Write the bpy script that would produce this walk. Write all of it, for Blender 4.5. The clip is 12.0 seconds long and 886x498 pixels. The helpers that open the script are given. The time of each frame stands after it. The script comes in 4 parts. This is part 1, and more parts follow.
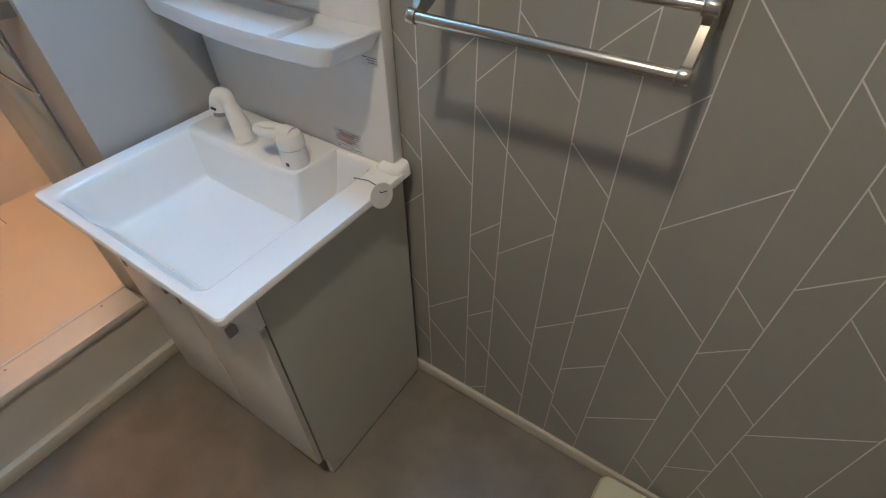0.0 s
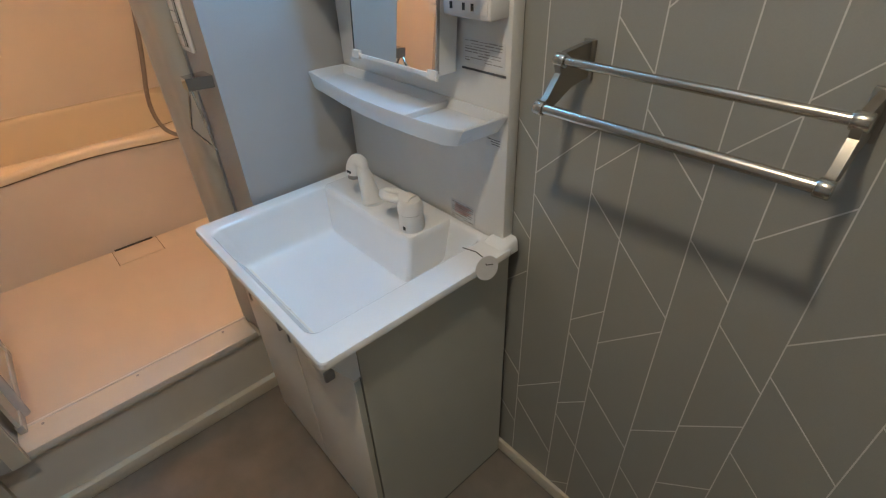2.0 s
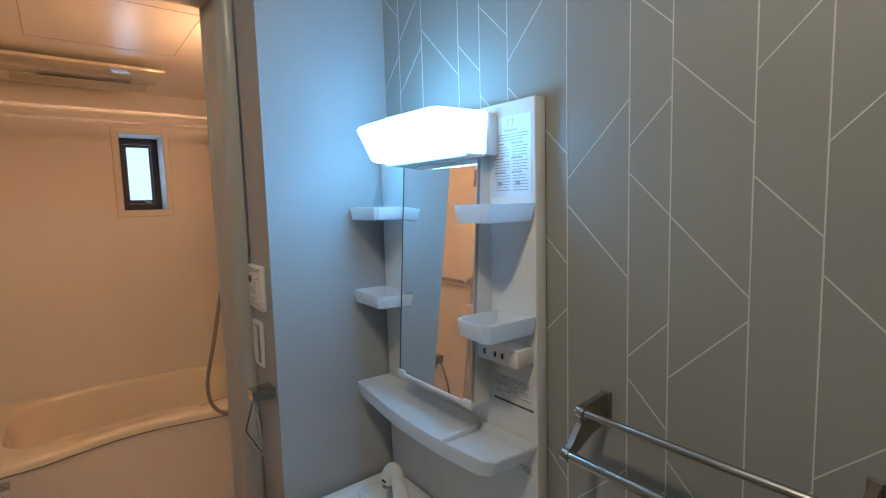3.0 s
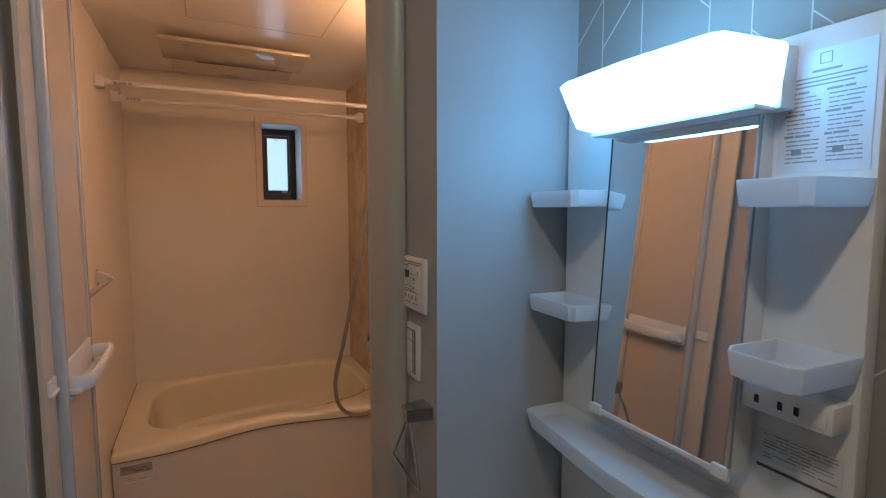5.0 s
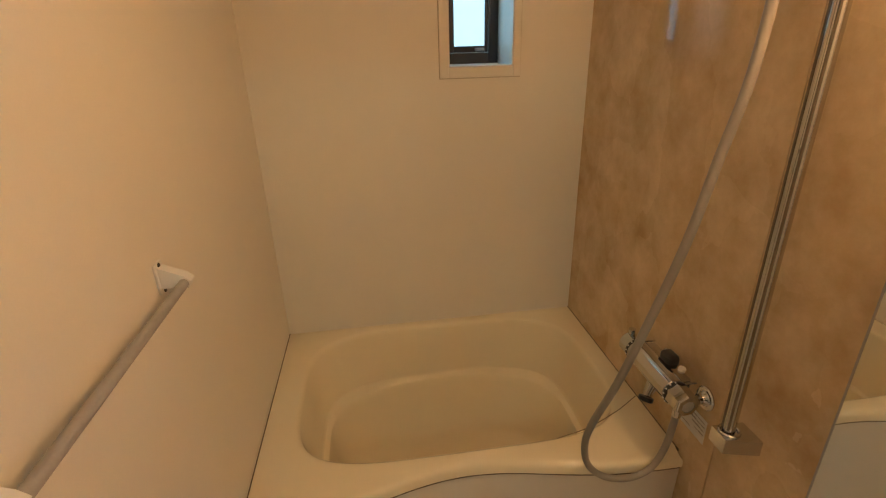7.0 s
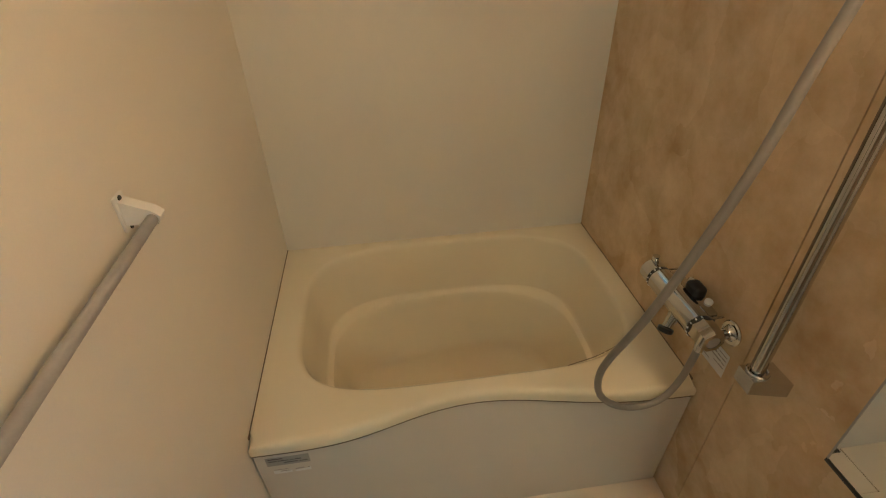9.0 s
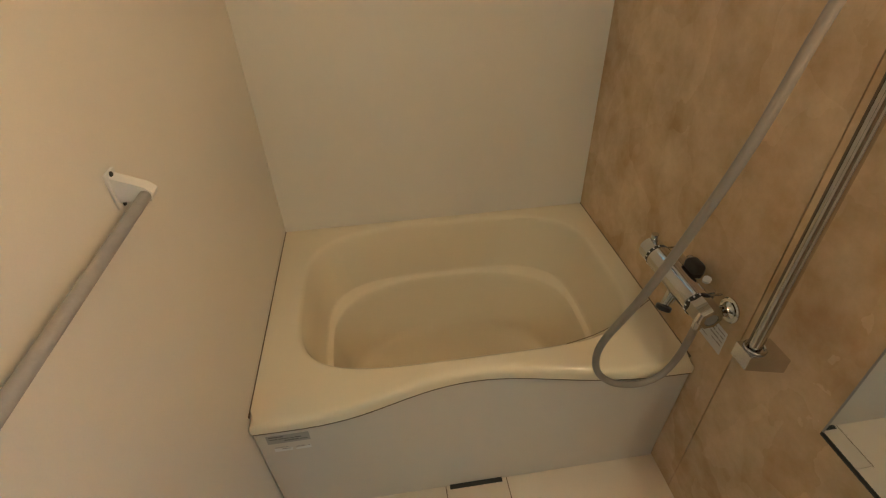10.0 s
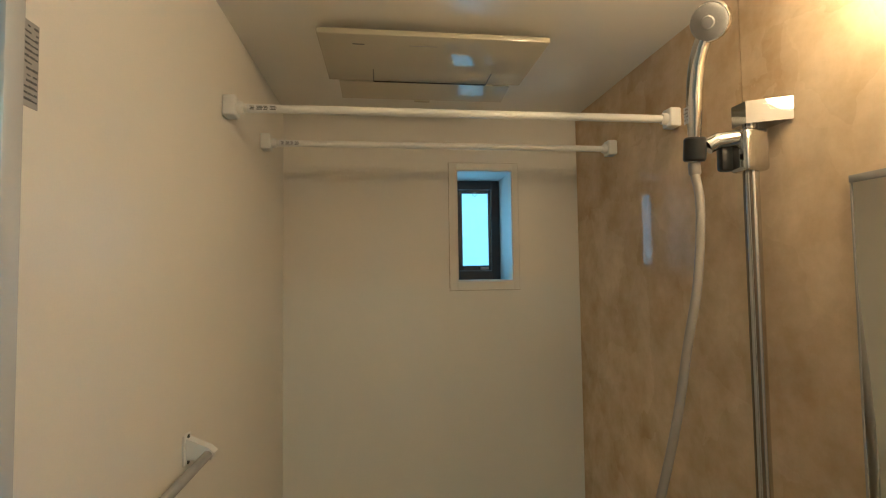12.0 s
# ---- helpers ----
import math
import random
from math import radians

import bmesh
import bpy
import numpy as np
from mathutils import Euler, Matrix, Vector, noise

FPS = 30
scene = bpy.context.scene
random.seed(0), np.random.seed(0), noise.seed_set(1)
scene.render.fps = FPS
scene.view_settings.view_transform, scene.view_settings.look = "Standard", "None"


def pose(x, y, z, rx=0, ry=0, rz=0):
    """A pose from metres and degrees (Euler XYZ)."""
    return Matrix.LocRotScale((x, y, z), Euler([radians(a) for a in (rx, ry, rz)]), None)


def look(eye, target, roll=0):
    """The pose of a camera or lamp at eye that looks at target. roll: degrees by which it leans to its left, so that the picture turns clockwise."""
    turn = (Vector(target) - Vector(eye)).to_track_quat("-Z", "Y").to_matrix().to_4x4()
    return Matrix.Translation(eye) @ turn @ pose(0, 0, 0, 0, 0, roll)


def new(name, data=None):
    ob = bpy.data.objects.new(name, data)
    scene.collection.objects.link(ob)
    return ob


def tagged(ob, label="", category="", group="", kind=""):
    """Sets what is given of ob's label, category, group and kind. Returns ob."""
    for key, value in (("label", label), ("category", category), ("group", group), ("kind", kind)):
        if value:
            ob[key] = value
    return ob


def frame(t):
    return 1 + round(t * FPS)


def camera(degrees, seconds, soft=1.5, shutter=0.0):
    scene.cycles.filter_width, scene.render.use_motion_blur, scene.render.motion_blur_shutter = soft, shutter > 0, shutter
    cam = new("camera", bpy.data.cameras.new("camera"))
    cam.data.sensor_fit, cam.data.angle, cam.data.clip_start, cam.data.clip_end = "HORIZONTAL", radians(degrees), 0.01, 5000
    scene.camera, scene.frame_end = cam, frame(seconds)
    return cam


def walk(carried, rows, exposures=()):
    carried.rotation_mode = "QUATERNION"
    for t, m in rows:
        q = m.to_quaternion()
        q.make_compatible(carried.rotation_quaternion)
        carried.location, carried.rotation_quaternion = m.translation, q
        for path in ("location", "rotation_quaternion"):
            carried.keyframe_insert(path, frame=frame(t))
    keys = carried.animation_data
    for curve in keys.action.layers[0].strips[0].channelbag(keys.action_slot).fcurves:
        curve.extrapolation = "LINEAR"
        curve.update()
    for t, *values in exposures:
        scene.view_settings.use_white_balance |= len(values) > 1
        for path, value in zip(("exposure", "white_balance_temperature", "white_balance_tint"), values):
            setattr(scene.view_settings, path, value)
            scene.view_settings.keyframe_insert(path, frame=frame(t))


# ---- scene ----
cam = camera(84.9, 12.0, soft=1.2)
PATH = [
    (0, (0.152, 0.007, 1.359), (-0.667, 1.199, -0.022), -0.9),
    (0.5, (0.15, -0.004, 1.357), (-0.799, 1.118, 0.0), -0.6),
    (1, (0.153, -0.007, 1.356), (-0.884, 1.056, 0.016), -1.0),
    (1.5, (0.154, -0.007, 1.357), (-0.92, 1.033, 0.029), -1.0),
    (2, (0.152, -0.007, 1.376), (-1.084, 1.065, 0.226), -2.3),
    (2.5, (0.168, -0.022, 1.474), (-1.263, 1.151, 0.716), -2.8),
    (3, (0.196, -0.047, 1.546), (-1.371, 1.182, 1.353), -1.6),
    (3.1, (0.206, -0.052, 1.566), (-1.374, 1.169, 1.453), -1.6),
    (3.2, (0.214, -0.057, 1.577), (-1.371, 1.164, 1.551), -1.5),
    (4.8, (0.004, -0.052, 1.52), (-1.744, 0.914, 1.412), 0.7),
    (5, (-0.119, -0.068, 1.505), (-1.907, 0.813, 1.335), -0.0),
    (5.5, (-0.432, -0.053, 1.474), (-2.312, 0.566, 1.187), -0.8),
    (6, (-0.777, -0.054, 1.497), (-2.693, 0.334, 1.077), -1.1),
    (6.5, (-1.091, -0.053, 1.558), (-2.979, 0.229, 0.96), -1.8),
    (7, (-1.309, -0.032, 1.619), (-3.133, 0.217, 0.837), -1.6),
    (7.2, (-1.357, -0.027, 1.634), (-3.161, 0.197, 0.8), -2.7),
    (9, (-1.449, -0.034, 1.61), (-3.076, 0.178, 0.467), -1.3),
    (9.5, (-1.443, -0.028, 1.603), (-3.049, 0.181, 0.429), -1.6),
    (10, (-1.445, -0.028, 1.597), (-3.035, 0.175, 0.401), -1.7),
    (10.5, (-1.443, -0.024, 1.589), (-3.09, 0.176, 0.472), -2.0),
    (11, (-1.411, -0.042, 1.594), (-3.241, 0.175, 0.819), -2.4),
    (11.5, (-1.299, -0.053, 1.58), (-3.263, 0.189, 1.293), -1.9),
    (12, (-1.159, -0.047, 1.584), (-3.142, 0.196, 1.677), -0.8),
]
EXPOSURES = [
    (0.0, 1.22, 6600, 12), (1.0, 1.06, 6680, 10), (1.5, 1.08, 6600, 10), (2.5, 0.80, 6700, 11), (3.2, 0.33, 6450, 9), (5.0, 0.0, 6480, 13), (5.5, 0.24, 7050, 13),
    (6.5, 0.54, 6850, 2), (7.1, 0.52, 6750, -13), (9.0, 0.58, 5300, -22), (10.5, 0.6, 5100, -22), (12.0, 0.25, 4700, -28),
]
walk(cam, [(t, look(eye, target, roll)) for t, eye, target, roll in PATH], EXPOSURES)


# ---- world and light ----
world = bpy.data.worlds.new("sky")
scene.world = world
world.use_nodes = True
wn = world.node_tree.nodes
sky = wn.new("ShaderNodeTexSky")
sky.sky_type, sky.sun_disc, sky.sun_elevation, sky.sun_rotation = "NISHITA", False, radians(40), radians(60)
wn["Background"].inputs["Strength"].default_value = 0.14
world.node_tree.links.new(sky.outputs[0], wn["Background"].inputs["Color"])
sun_data = bpy.data.lights.new("sun", "SUN")
sun_data.energy, sun_data.angle, sun_data.color = 1.0, radians(12), (1.0, 0.96, 0.9)
sun = new("sun", sun_data)
sun.matrix_world = look((0, 0, 9), (-5, 3, 0))

VANITY_GLOW, VANITY_COLOUR = 15.0, (0.14, 0.52, 1.0)
BATH_GLOW, BATH_COLOUR = 36.0, (1.0, 0.54, 0.30)
ROOM_GLOW, ROOM_COLOUR = 150.0, (1.0, 0.88, 0.68)
daylight = bpy.data.lights.new("window_daylight", "AREA")
daylight.shape, daylight.size, daylight.size_y, daylight.energy, daylight.color = "RECTANGLE", 0.24, 0.44, 1.05, (0.42, 0.67, 1.0)
new("window_daylight", daylight).matrix_world = look((-3.21, 0.333, 1.755), (0, 0.333, 1.755))


# ---- materials ----
def node_material(name):
    m = bpy.data.materials.new(name)
    m.use_nodes = True
    return m, m.node_tree.nodes, m.node_tree.links, m.node_tree.nodes["Principled BSDF"]


def surface(name, colour, rough=0.5, metal=0.0, vary=0.08, scale=6.0, grain=0.0, grain_scale=300.0, coat=0.0, rough_vary=0.06, second=None, spec=0.5, mottle=None):
    """Colour with broad and fine variation, roughness variation and a fine bump."""
    m, n, l, b = node_material(name)
    tc = n.new("ShaderNodeTexCoord")
    broad = n.new("ShaderNodeTexNoise")
    broad.inputs["Scale"].default_value, broad.inputs["Detail"].default_value = scale, 5
    l.new(tc.outputs["Object"], broad.inputs["Vector"])
    fine = n.new("ShaderNodeTexNoise")
    fine.inputs["Scale"].default_value, fine.inputs["Detail"].default_value = grain_scale, 3
    l.new(tc.outputs["Object"], fine.inputs["Vector"])
    ramp = n.new("ShaderNodeValToRGB")
    ramp.color_ramp.elements[0].position, ramp.color_ramp.elements[1].position = mottle or (0.3, 0.7)
    other = second or tuple(c * (1 - vary) for c in colour)
    ramp.color_ramp.elements[0].color, ramp.color_ramp.elements[1].color = (*other, 1), (*colour, 1)
    l.new(broad.outputs["Fac"], ramp.inputs["Fac"])
    mix = n.new("ShaderNodeMix")
    mix.data_type, mix.blend_type = "RGBA", "MULTIPLY"
    l.new(ramp.outputs["Color"], mix.inputs["A"])
    fr = n.new("ShaderNodeMapRange")
    fr.inputs["To Min"].default_value, fr.inputs["To Max"].default_value = 1 - vary, 1 + vary * 0.4
    l.new(fine.outputs["Fac"], fr.inputs["Value"])
    l.new(fr.outputs["Result"], mix.inputs["B"])
    mix.inputs["Factor"].default_value = 1.0
    l.new(mix.outputs["Result"], b.inputs["Base Color"])
    rr = n.new("ShaderNodeMapRange")
    rr.inputs["To Min"].default_value, rr.inputs["To Max"].default_value = max(0.02, rough - rough_vary), min(1, rough + rough_vary)
    l.new(broad.outputs["Fac"], rr.inputs["Value"])
    l.new(rr.outputs["Result"], b.inputs["Roughness"])
    b.inputs["Metallic"].default_value, b.inputs["Coat Weight"].default_value, b.inputs["Specular IOR Level"].default_value = metal, coat, spec
    if grain:
        bump = n.new("ShaderNodeBump")
        bump.inputs["Strength"].default_value, bump.inputs["Distance"].default_value = grain, 0.002
        l.new(fine.outputs["Fac"], bump.inputs["Height"])
        l.new(bump.outputs["Normal"], b.inputs["Normal"])
    return m


def glowing(name, colour, strength):
    m, n, l, b = node_material(name)
    b.inputs["Base Color"].default_value = (0.9, 0.9, 0.9, 1)
    b.inputs["Emission Color"].default_value, b.inputs["Emission Strength"].default_value = (*colour, 1), strength
    return m


def marble_panel(name):
    """Warm beige sheet printed with overlapping cloudy slabs of slightly different tone, under a gloss film."""
    m, n, l, b = node_material(name)
    tc = n.new("ShaderNodeTexCoord")
    warp = n.new("ShaderNodeTexNoise")
    warp.inputs["Scale"].default_value, warp.inputs["Detail"].default_value = 14, 5
    l.new(tc.outputs["Object"], warp.inputs["Vector"])
    tone = None
    for scale, tilt, size, edge, weight in (((1.0, 1.0, 0.55), 0.16, 7.0, 0.03, 0.0), ((0.8, 1.0, 0.7), -0.3, 5.0, 0.02, 0.5)):
        place = n.new("ShaderNodeMapping")
        place.inputs["Scale"].default_value, place.inputs["Rotation"].default_value = scale, (0, tilt, 0)
        l.new(tc.outputs["Object"], place.inputs["Vector"])
        bend = n.new("ShaderNodeMix")
        bend.data_type, bend.blend_type = "RGBA", "LINEAR_LIGHT"
        bend.inputs["Factor"].default_value = edge
        l.new(place.outputs["Vector"], bend.inputs["A"])
        l.new(warp.outputs["Color"], bend.inputs["B"])
        cells = n.new("ShaderNodeTexVoronoi")
        cells.feature, cells.distance, cells.inputs["Scale"].default_value = "F1", "CHEBYCHEV", size
        l.new(bend.outputs["Result"], cells.inputs["Vector"])
        grey = n.new("ShaderNodeSeparateColor")
        l.new(cells.outputs["Color"], grey.inputs["Color"])
        if tone is None:
            tone = grey.outputs["Red"]
        else:
            both = n.new("ShaderNodeMix")
            both.inputs["Factor"].default_value = weight
            l.new(tone, both.inputs["A"])
            l.new(grey.outputs["Red"], both.inputs["B"])
            tone = both.outputs["Result"]
    cloud = n.new("ShaderNodeTexNoise")
    cloud.inputs["Scale"].default_value, cloud.inputs["Detail"].default_value = 9, 9
    cloud.inputs["Roughness"].default_value = 0.62
    l.new(tc.outputs["Object"], cloud.inputs["Vector"])
    mixed = n.new("ShaderNodeMix")
    mixed.inputs["Factor"].default_value = 0.24
    l.new(cloud.outputs["Fac"], mixed.inputs["A"])
    l.new(tone, mixed.inputs["B"])
    ramp = n.new("ShaderNodeValToRGB")
    ramp.color_ramp.elements[0].position, ramp.color_ramp.elements[1].position = 0.30, 0.70
    ramp.color_ramp.elements[0].color, ramp.color_ramp.elements[1].color = (0.47, 0.335, 0.185, 1), (0.76, 0.61, 0.42, 1)
    l.new(mixed.outputs["Result"], ramp.inputs["Fac"])
    l.new(ramp.outputs["Color"], b.inputs["Base Color"])
    b.inputs["Roughness"].default_value = 0.05
    return m


def clear_glass(name, rough):
    m, n, l, b = node_material(name)
    b.inputs["Transmission Weight"].default_value, b.inputs["Roughness"].default_value = 1.0, rough
    b.inputs["Base Color"].default_value = (0.40, 0.405, 0.39, 1)
    noise_tex = n.new("ShaderNodeTexNoise")
    noise_tex.inputs["Scale"].default_value = 160
    bump = n.new("ShaderNodeBump")
    bump.inputs["Strength"].default_value = 0.35
    l.new(noise_tex.outputs["Fac"], bump.inputs["Height"])
    l.new(bump.outputs["Normal"], b.inputs["Normal"])
    return m


M_ACCENT = surface("grey_patterned_paper", (0.32, 0.315, 0.288), 0.42, vary=0.06, scale=4, grain=0.12, grain_scale=500, rough_vary=0.05)
M_LINE = surface("white_print", (0.70, 0.68, 0.65), 0.5, vary=0.1, scale=20)
M_PLAIN = surface("pale_grey_paper", (0.425, 0.42, 0.415), 0.62, vary=0.05, scale=4, grain=0.25, grain_scale=420)
M_CEIL = surface("white_ceiling_paper", (0.72, 0.71, 0.69), 0.8, vary=0.05, grain=0.2)
M_FLOOR = surface("grey_brown_vinyl", (0.25, 0.215, 0.185), 0.42, vary=0.14, scale=7, grain=0.1, grain_scale=260, second=(0.185, 0.16, 0.138), mottle=(0.35, 0.65))
M_TRIM = surface("white_trim", (0.72, 0.70, 0.66), 0.45, vary=0.05, scale=10)
M_CREAM = surface("cream_bath_panel", (0.80, 0.765, 0.70), 0.33, vary=0.035, scale=3, grain=0.05, grain_scale=350)
M_BCEIL = surface("bath_ceiling_panel", (0.82, 0.79, 0.715), 0.22, vary=0.03, scale=3)
M_COVER = surface("glossy_cream_plastic", (0.55, 0.51, 0.39), 0.07, vary=0.03, scale=8, rough_vary=0.02)
M_MARBLE = marble_panel("beige_marble_sheet")
M_JOINT = surface("dark_joint", (0.16, 0.12, 0.08), 0.6, vary=0.1)
M_BFLOOR = surface("bath_floor_resin", (0.72, 0.64, 0.54), 0.2, vary=0.05, scale=5)
M_SILL = surface("sill_resin", (0.70, 0.64, 0.56), 0.14, vary=0.05, scale=8)
M_TUB = surface("ivory_tub", (0.83, 0.755, 0.585), 0.035, vary=0.03, scale=3, rough_vary=0.01, spec=0.8)
M_APRON = surface("white_tub_apron", (0.70, 0.655, 0.605), 0.16, vary=0.03, scale=4, rough_vary=0.03)
M_ALU = surface("pale_aluminium_frame", (0.50, 0.50, 0.49), 0.26, vary=0.03, scale=5, rough_vary=0.01)
M_FRAME = surface("beige_door_frame", (0.66, 0.60, 0.50), 0.52, vary=0.05, scale=9)
M_JAMB = surface("champagne_aluminium", (0.47, 0.44, 0.39), 0.30, vary=0.02, scale=5, rough_vary=0.01)
M_LEAF = surface("frosted_door_panel", (0.74, 0.68, 0.57), 0.35, vary=0.05, scale=6, grain=0.1)
leaf_nodes, leaf_links = M_LEAF.node_tree.nodes, M_LEAF.node_tree.links
leaf_glow = leaf_nodes.new("ShaderNodeBsdfTranslucent")
leaf_glow.inputs["Color"].default_value = (0.80, 0.74, 0.62, 1)
leaf_mix = leaf_nodes.new("ShaderNodeMixShader")
leaf_mix.inputs["Fac"].default_value = 0.25
leaf_links.new(leaf_nodes["Principled BSDF"].outputs[0], leaf_mix.inputs[1])
leaf_links.new(leaf_glow.outputs[0], leaf_mix.inputs[2])
leaf_links.new(leaf_mix.outputs[0], leaf_nodes["Material Output"].inputs["Surface"])
M_WHITE = surface("white_plastic", (0.78, 0.77, 0.75), 0.32, vary=0.04, scale=14)
M_CERAMIC = surface("white_basin_resin", (0.85, 0.86, 0.87), 0.14, vary=0.03, scale=8, coat=0.3, rough_vary=0.03)
M_TRAY = surface("milky_tray_plastic", (0.88, 0.89, 0.90), 0.3, vary=0.03, scale=20)
tray_nodes, tray_links = M_TRAY.node_tree.nodes, M_TRAY.node_tree.links
glow_through = tray_nodes.new("ShaderNodeBsdfTranslucent")
glow_through.inputs["Color"].default_value = (0.88, 0.90, 0.92, 1)
tray_mix = tray_nodes.new("ShaderNodeMixShader")
tray_mix.inputs["Fac"].default_value = 0.45
tray_links.new(tray_nodes["Principled BSDF"].outputs[0], tray_mix.inputs[1])
tray_links.new(glow_through.outputs[0], tray_mix.inputs[2])
tray_links.new(tray_mix.outputs[0], tray_nodes["Material Output"].inputs["Surface"])
M_CABSIDE = surface("grey_cabinet_side", (0.52, 0.52, 0.47), 0.45, vary=0.05, scale=6, grain=0.08)
M_CABDOOR = surface("white_cabinet_door", (0.78, 0.75, 0.70), 0.35, vary=0.05, scale=6)
M_GREYCAP = surface("grey_plastic", (0.33, 0.32, 0.31), 0.45, vary=0.06, scale=30)
M_DARK = surface("black_plastic", (0.02, 0.02, 0.02), 0.35, vary=0.1, scale=30)
M_WINFRAME = surface("black_window_frame", (0.015, 0.016, 0.02), 0.4, vary=0.1, scale=20)
M_SATIN = surface("satin_chrome", (0.66, 0.65, 0.64), 0.24, metal=1.0, vary=0.03, scale=20, rough_vary=0.03)
M_CHROME = surface("chrome", (0.60, 0.60, 0.60), 0.05, metal=1.0, vary=0.03, scale=20, rough_vary=0.02)
M_STEEL = surface("brushed_steel", (0.54, 0.50, 0.435), 0.24, metal=1.0, vary=0.02, scale=6, grain=0.02, grain_scale=900, rough_vary=0.03)
M_BRACKET = surface("dull_steel", (0.34, 0.31, 0.265), 0.45, metal=1.0, vary=0.03, scale=8, grain=0.02, grain_scale=900)
M_SURROUND_SHADE = surface("tan_shadow_line", (0.36, 0.28, 0.20), 0.6, vary=0.08)
M_DARK_REFLECTION = surface("dark_reflection", (0.16, 0.12, 0.085), 0.35, vary=0.05, scale=20)
M_MIRROR = surface("mirror", (0.86, 0.88, 0.87), 0.02, metal=1.0, vary=0.005, scale=5, rough_vary=0.005)
M_HOSE = surface("grey_shower_hose", (0.30, 0.27, 0.24), 0.4, vary=0.06, scale=30)
M_PAPER = surface("white_label_paper", (0.74, 0.74, 0.75), 0.5, vary=0.05, scale=30)
M_INK = surface("grey_ink", (0.10, 0.10, 0.11), 0.6, vary=0.1, scale=50)
M_FADED = surface("faded_ink", (0.36, 0.35, 0.34), 0.6, vary=0.1, scale=50)
M_RED = surface("red_ink", (0.70, 0.40, 0.34), 0.6, vary=0.1, scale=50)
M_PAN = surface("beige_pan_plastic", (0.66, 0.62, 0.45), 0.4, vary=0.05, scale=12)
M_GLASS = clear_glass("frosted_glass", 0.35)
M_VLAMP = glowing("vanity_lamp_glow", VANITY_COLOUR, VANITY_GLOW)
M_RLAMP = glowing("room_lamp_glow", ROOM_COLOUR, ROOM_GLOW)
M_BLAMP = glowing("bath_lamp_glow", BATH_COLOUR, BATH_GLOW)
M_BACK = surface("outdoor_grey", (0.26, 0.29, 0.32), 0.8, vary=0.06, scale=2, grain=0.2)


# ---- mesh helpers ----
def box(x0, x1, y0, y1, z0, z1, bevel=0.0, seg=2, bm=None):
    piece = bmesh.new()
    bmesh.ops.create_cube(piece, size=1.0)
    for v in piece.verts:
        v.co = (x0 + (v.co.x + 0.5) * (x1 - x0), y0 + (v.co.y + 0.5) * (y1 - y0), z0 + (v.co.z + 0.5) * (z1 - z0))
    if bevel:
        bmesh.ops.bevel(piece, geom=piece.edges[:], offset=bevel, segments=seg, affect="EDGES", profile=0.5)
    return merge(bm, piece)


def merge(bm, piece):
    if bm is None:
        return piece
    mesh = bpy.data.meshes.new("tmp")
    piece.to_mesh(mesh)
    piece.free()
    bm.from_mesh(mesh)
    bpy.data.meshes.remove(mesh)
    return bm


def loft(rings, closed=True, caps=True, bm=None):
    """Quads between successive rings of equal length."""
    piece = bmesh.new()
    vs = [[piece.verts.new(p) for p in r] for r in rings]
    n = len(rings[0])
    for a, b in zip(vs, vs[1:]):
        for i in range(n if closed else n - 1):
            piece.faces.new((a[i], a[(i + 1) % n], b[(i + 1) % n], b[i]))
    if caps:
        piece.faces.new(list(reversed(vs[0])))
        piece.faces.new(vs[-1])
    bmesh.ops.recalc_face_normals(piece, faces=piece.faces[:])
    return merge(bm, piece)


def spline(points, steps=6):
    """A smooth line through the points."""
    p = [Vector(q) for q in points]
    p = [p[0] * 2 - p[1]] + p + [p[-1] * 2 - p[-2]]
    out = []
    for i in range(1, len(p) - 2):
        for k in range(steps):
            t = k / steps
            a, b, c, d = p[i - 1], p[i], p[i + 1], p[i + 2]
            out.append(0.5 * ((2 * b) + (c - a) * t + (2 * a - 5 * b + 4 * c - d) * t * t + (3 * b - a - 3 * c + d) * t ** 3))
    return out + [p[-2]]


def tube(points, radius, sides=14, bm=None, radii=None, flat=1.0):
    """A round bar swept along the points."""
    pts = [Vector(p) for p in points]
    rings, up = [], None
    for i, p in enumerate(pts):
        d = (pts[min(i + 1, len(pts) - 1)] - pts[max(i - 1, 0)]).normalized()
        if up is None:
            up = d.orthogonal().normalized()
        up = (up - d * up.dot(d)).normalized()
        side = d.cross(up)
        r = radii[i] if radii else radius
        rings.append([p + (up * math.cos(2 * math.pi * k / sides) * flat + side * math.sin(2 * math.pi * k / sides)) * r for k in range(sides)])
    return loft(rings, bm=bm)


def lathe(profile, origin, axis, sides=24, bm=None):
    """A turned shape: (radius, distance along the axis) pairs."""
    axis = Vector(axis).normalized()
    u = axis.orthogonal().normalized()
    w = axis.cross(u)
    o = Vector(origin)
    return loft([[o + axis * h + (u * math.cos(2 * math.pi * k / sides) + w * math.sin(2 * math.pi * k / sides)) * max(r, 1e-4) for k in range(sides)] for r, h in profile], bm=bm)


def prism(outline, lift, bm=None):
    """An outline of 3D points extruded by the vector lift."""
    lift = Vector(lift)
    return loft([[Vector(p) for p in outline], [Vector(p) + lift for p in outline]], bm=bm)


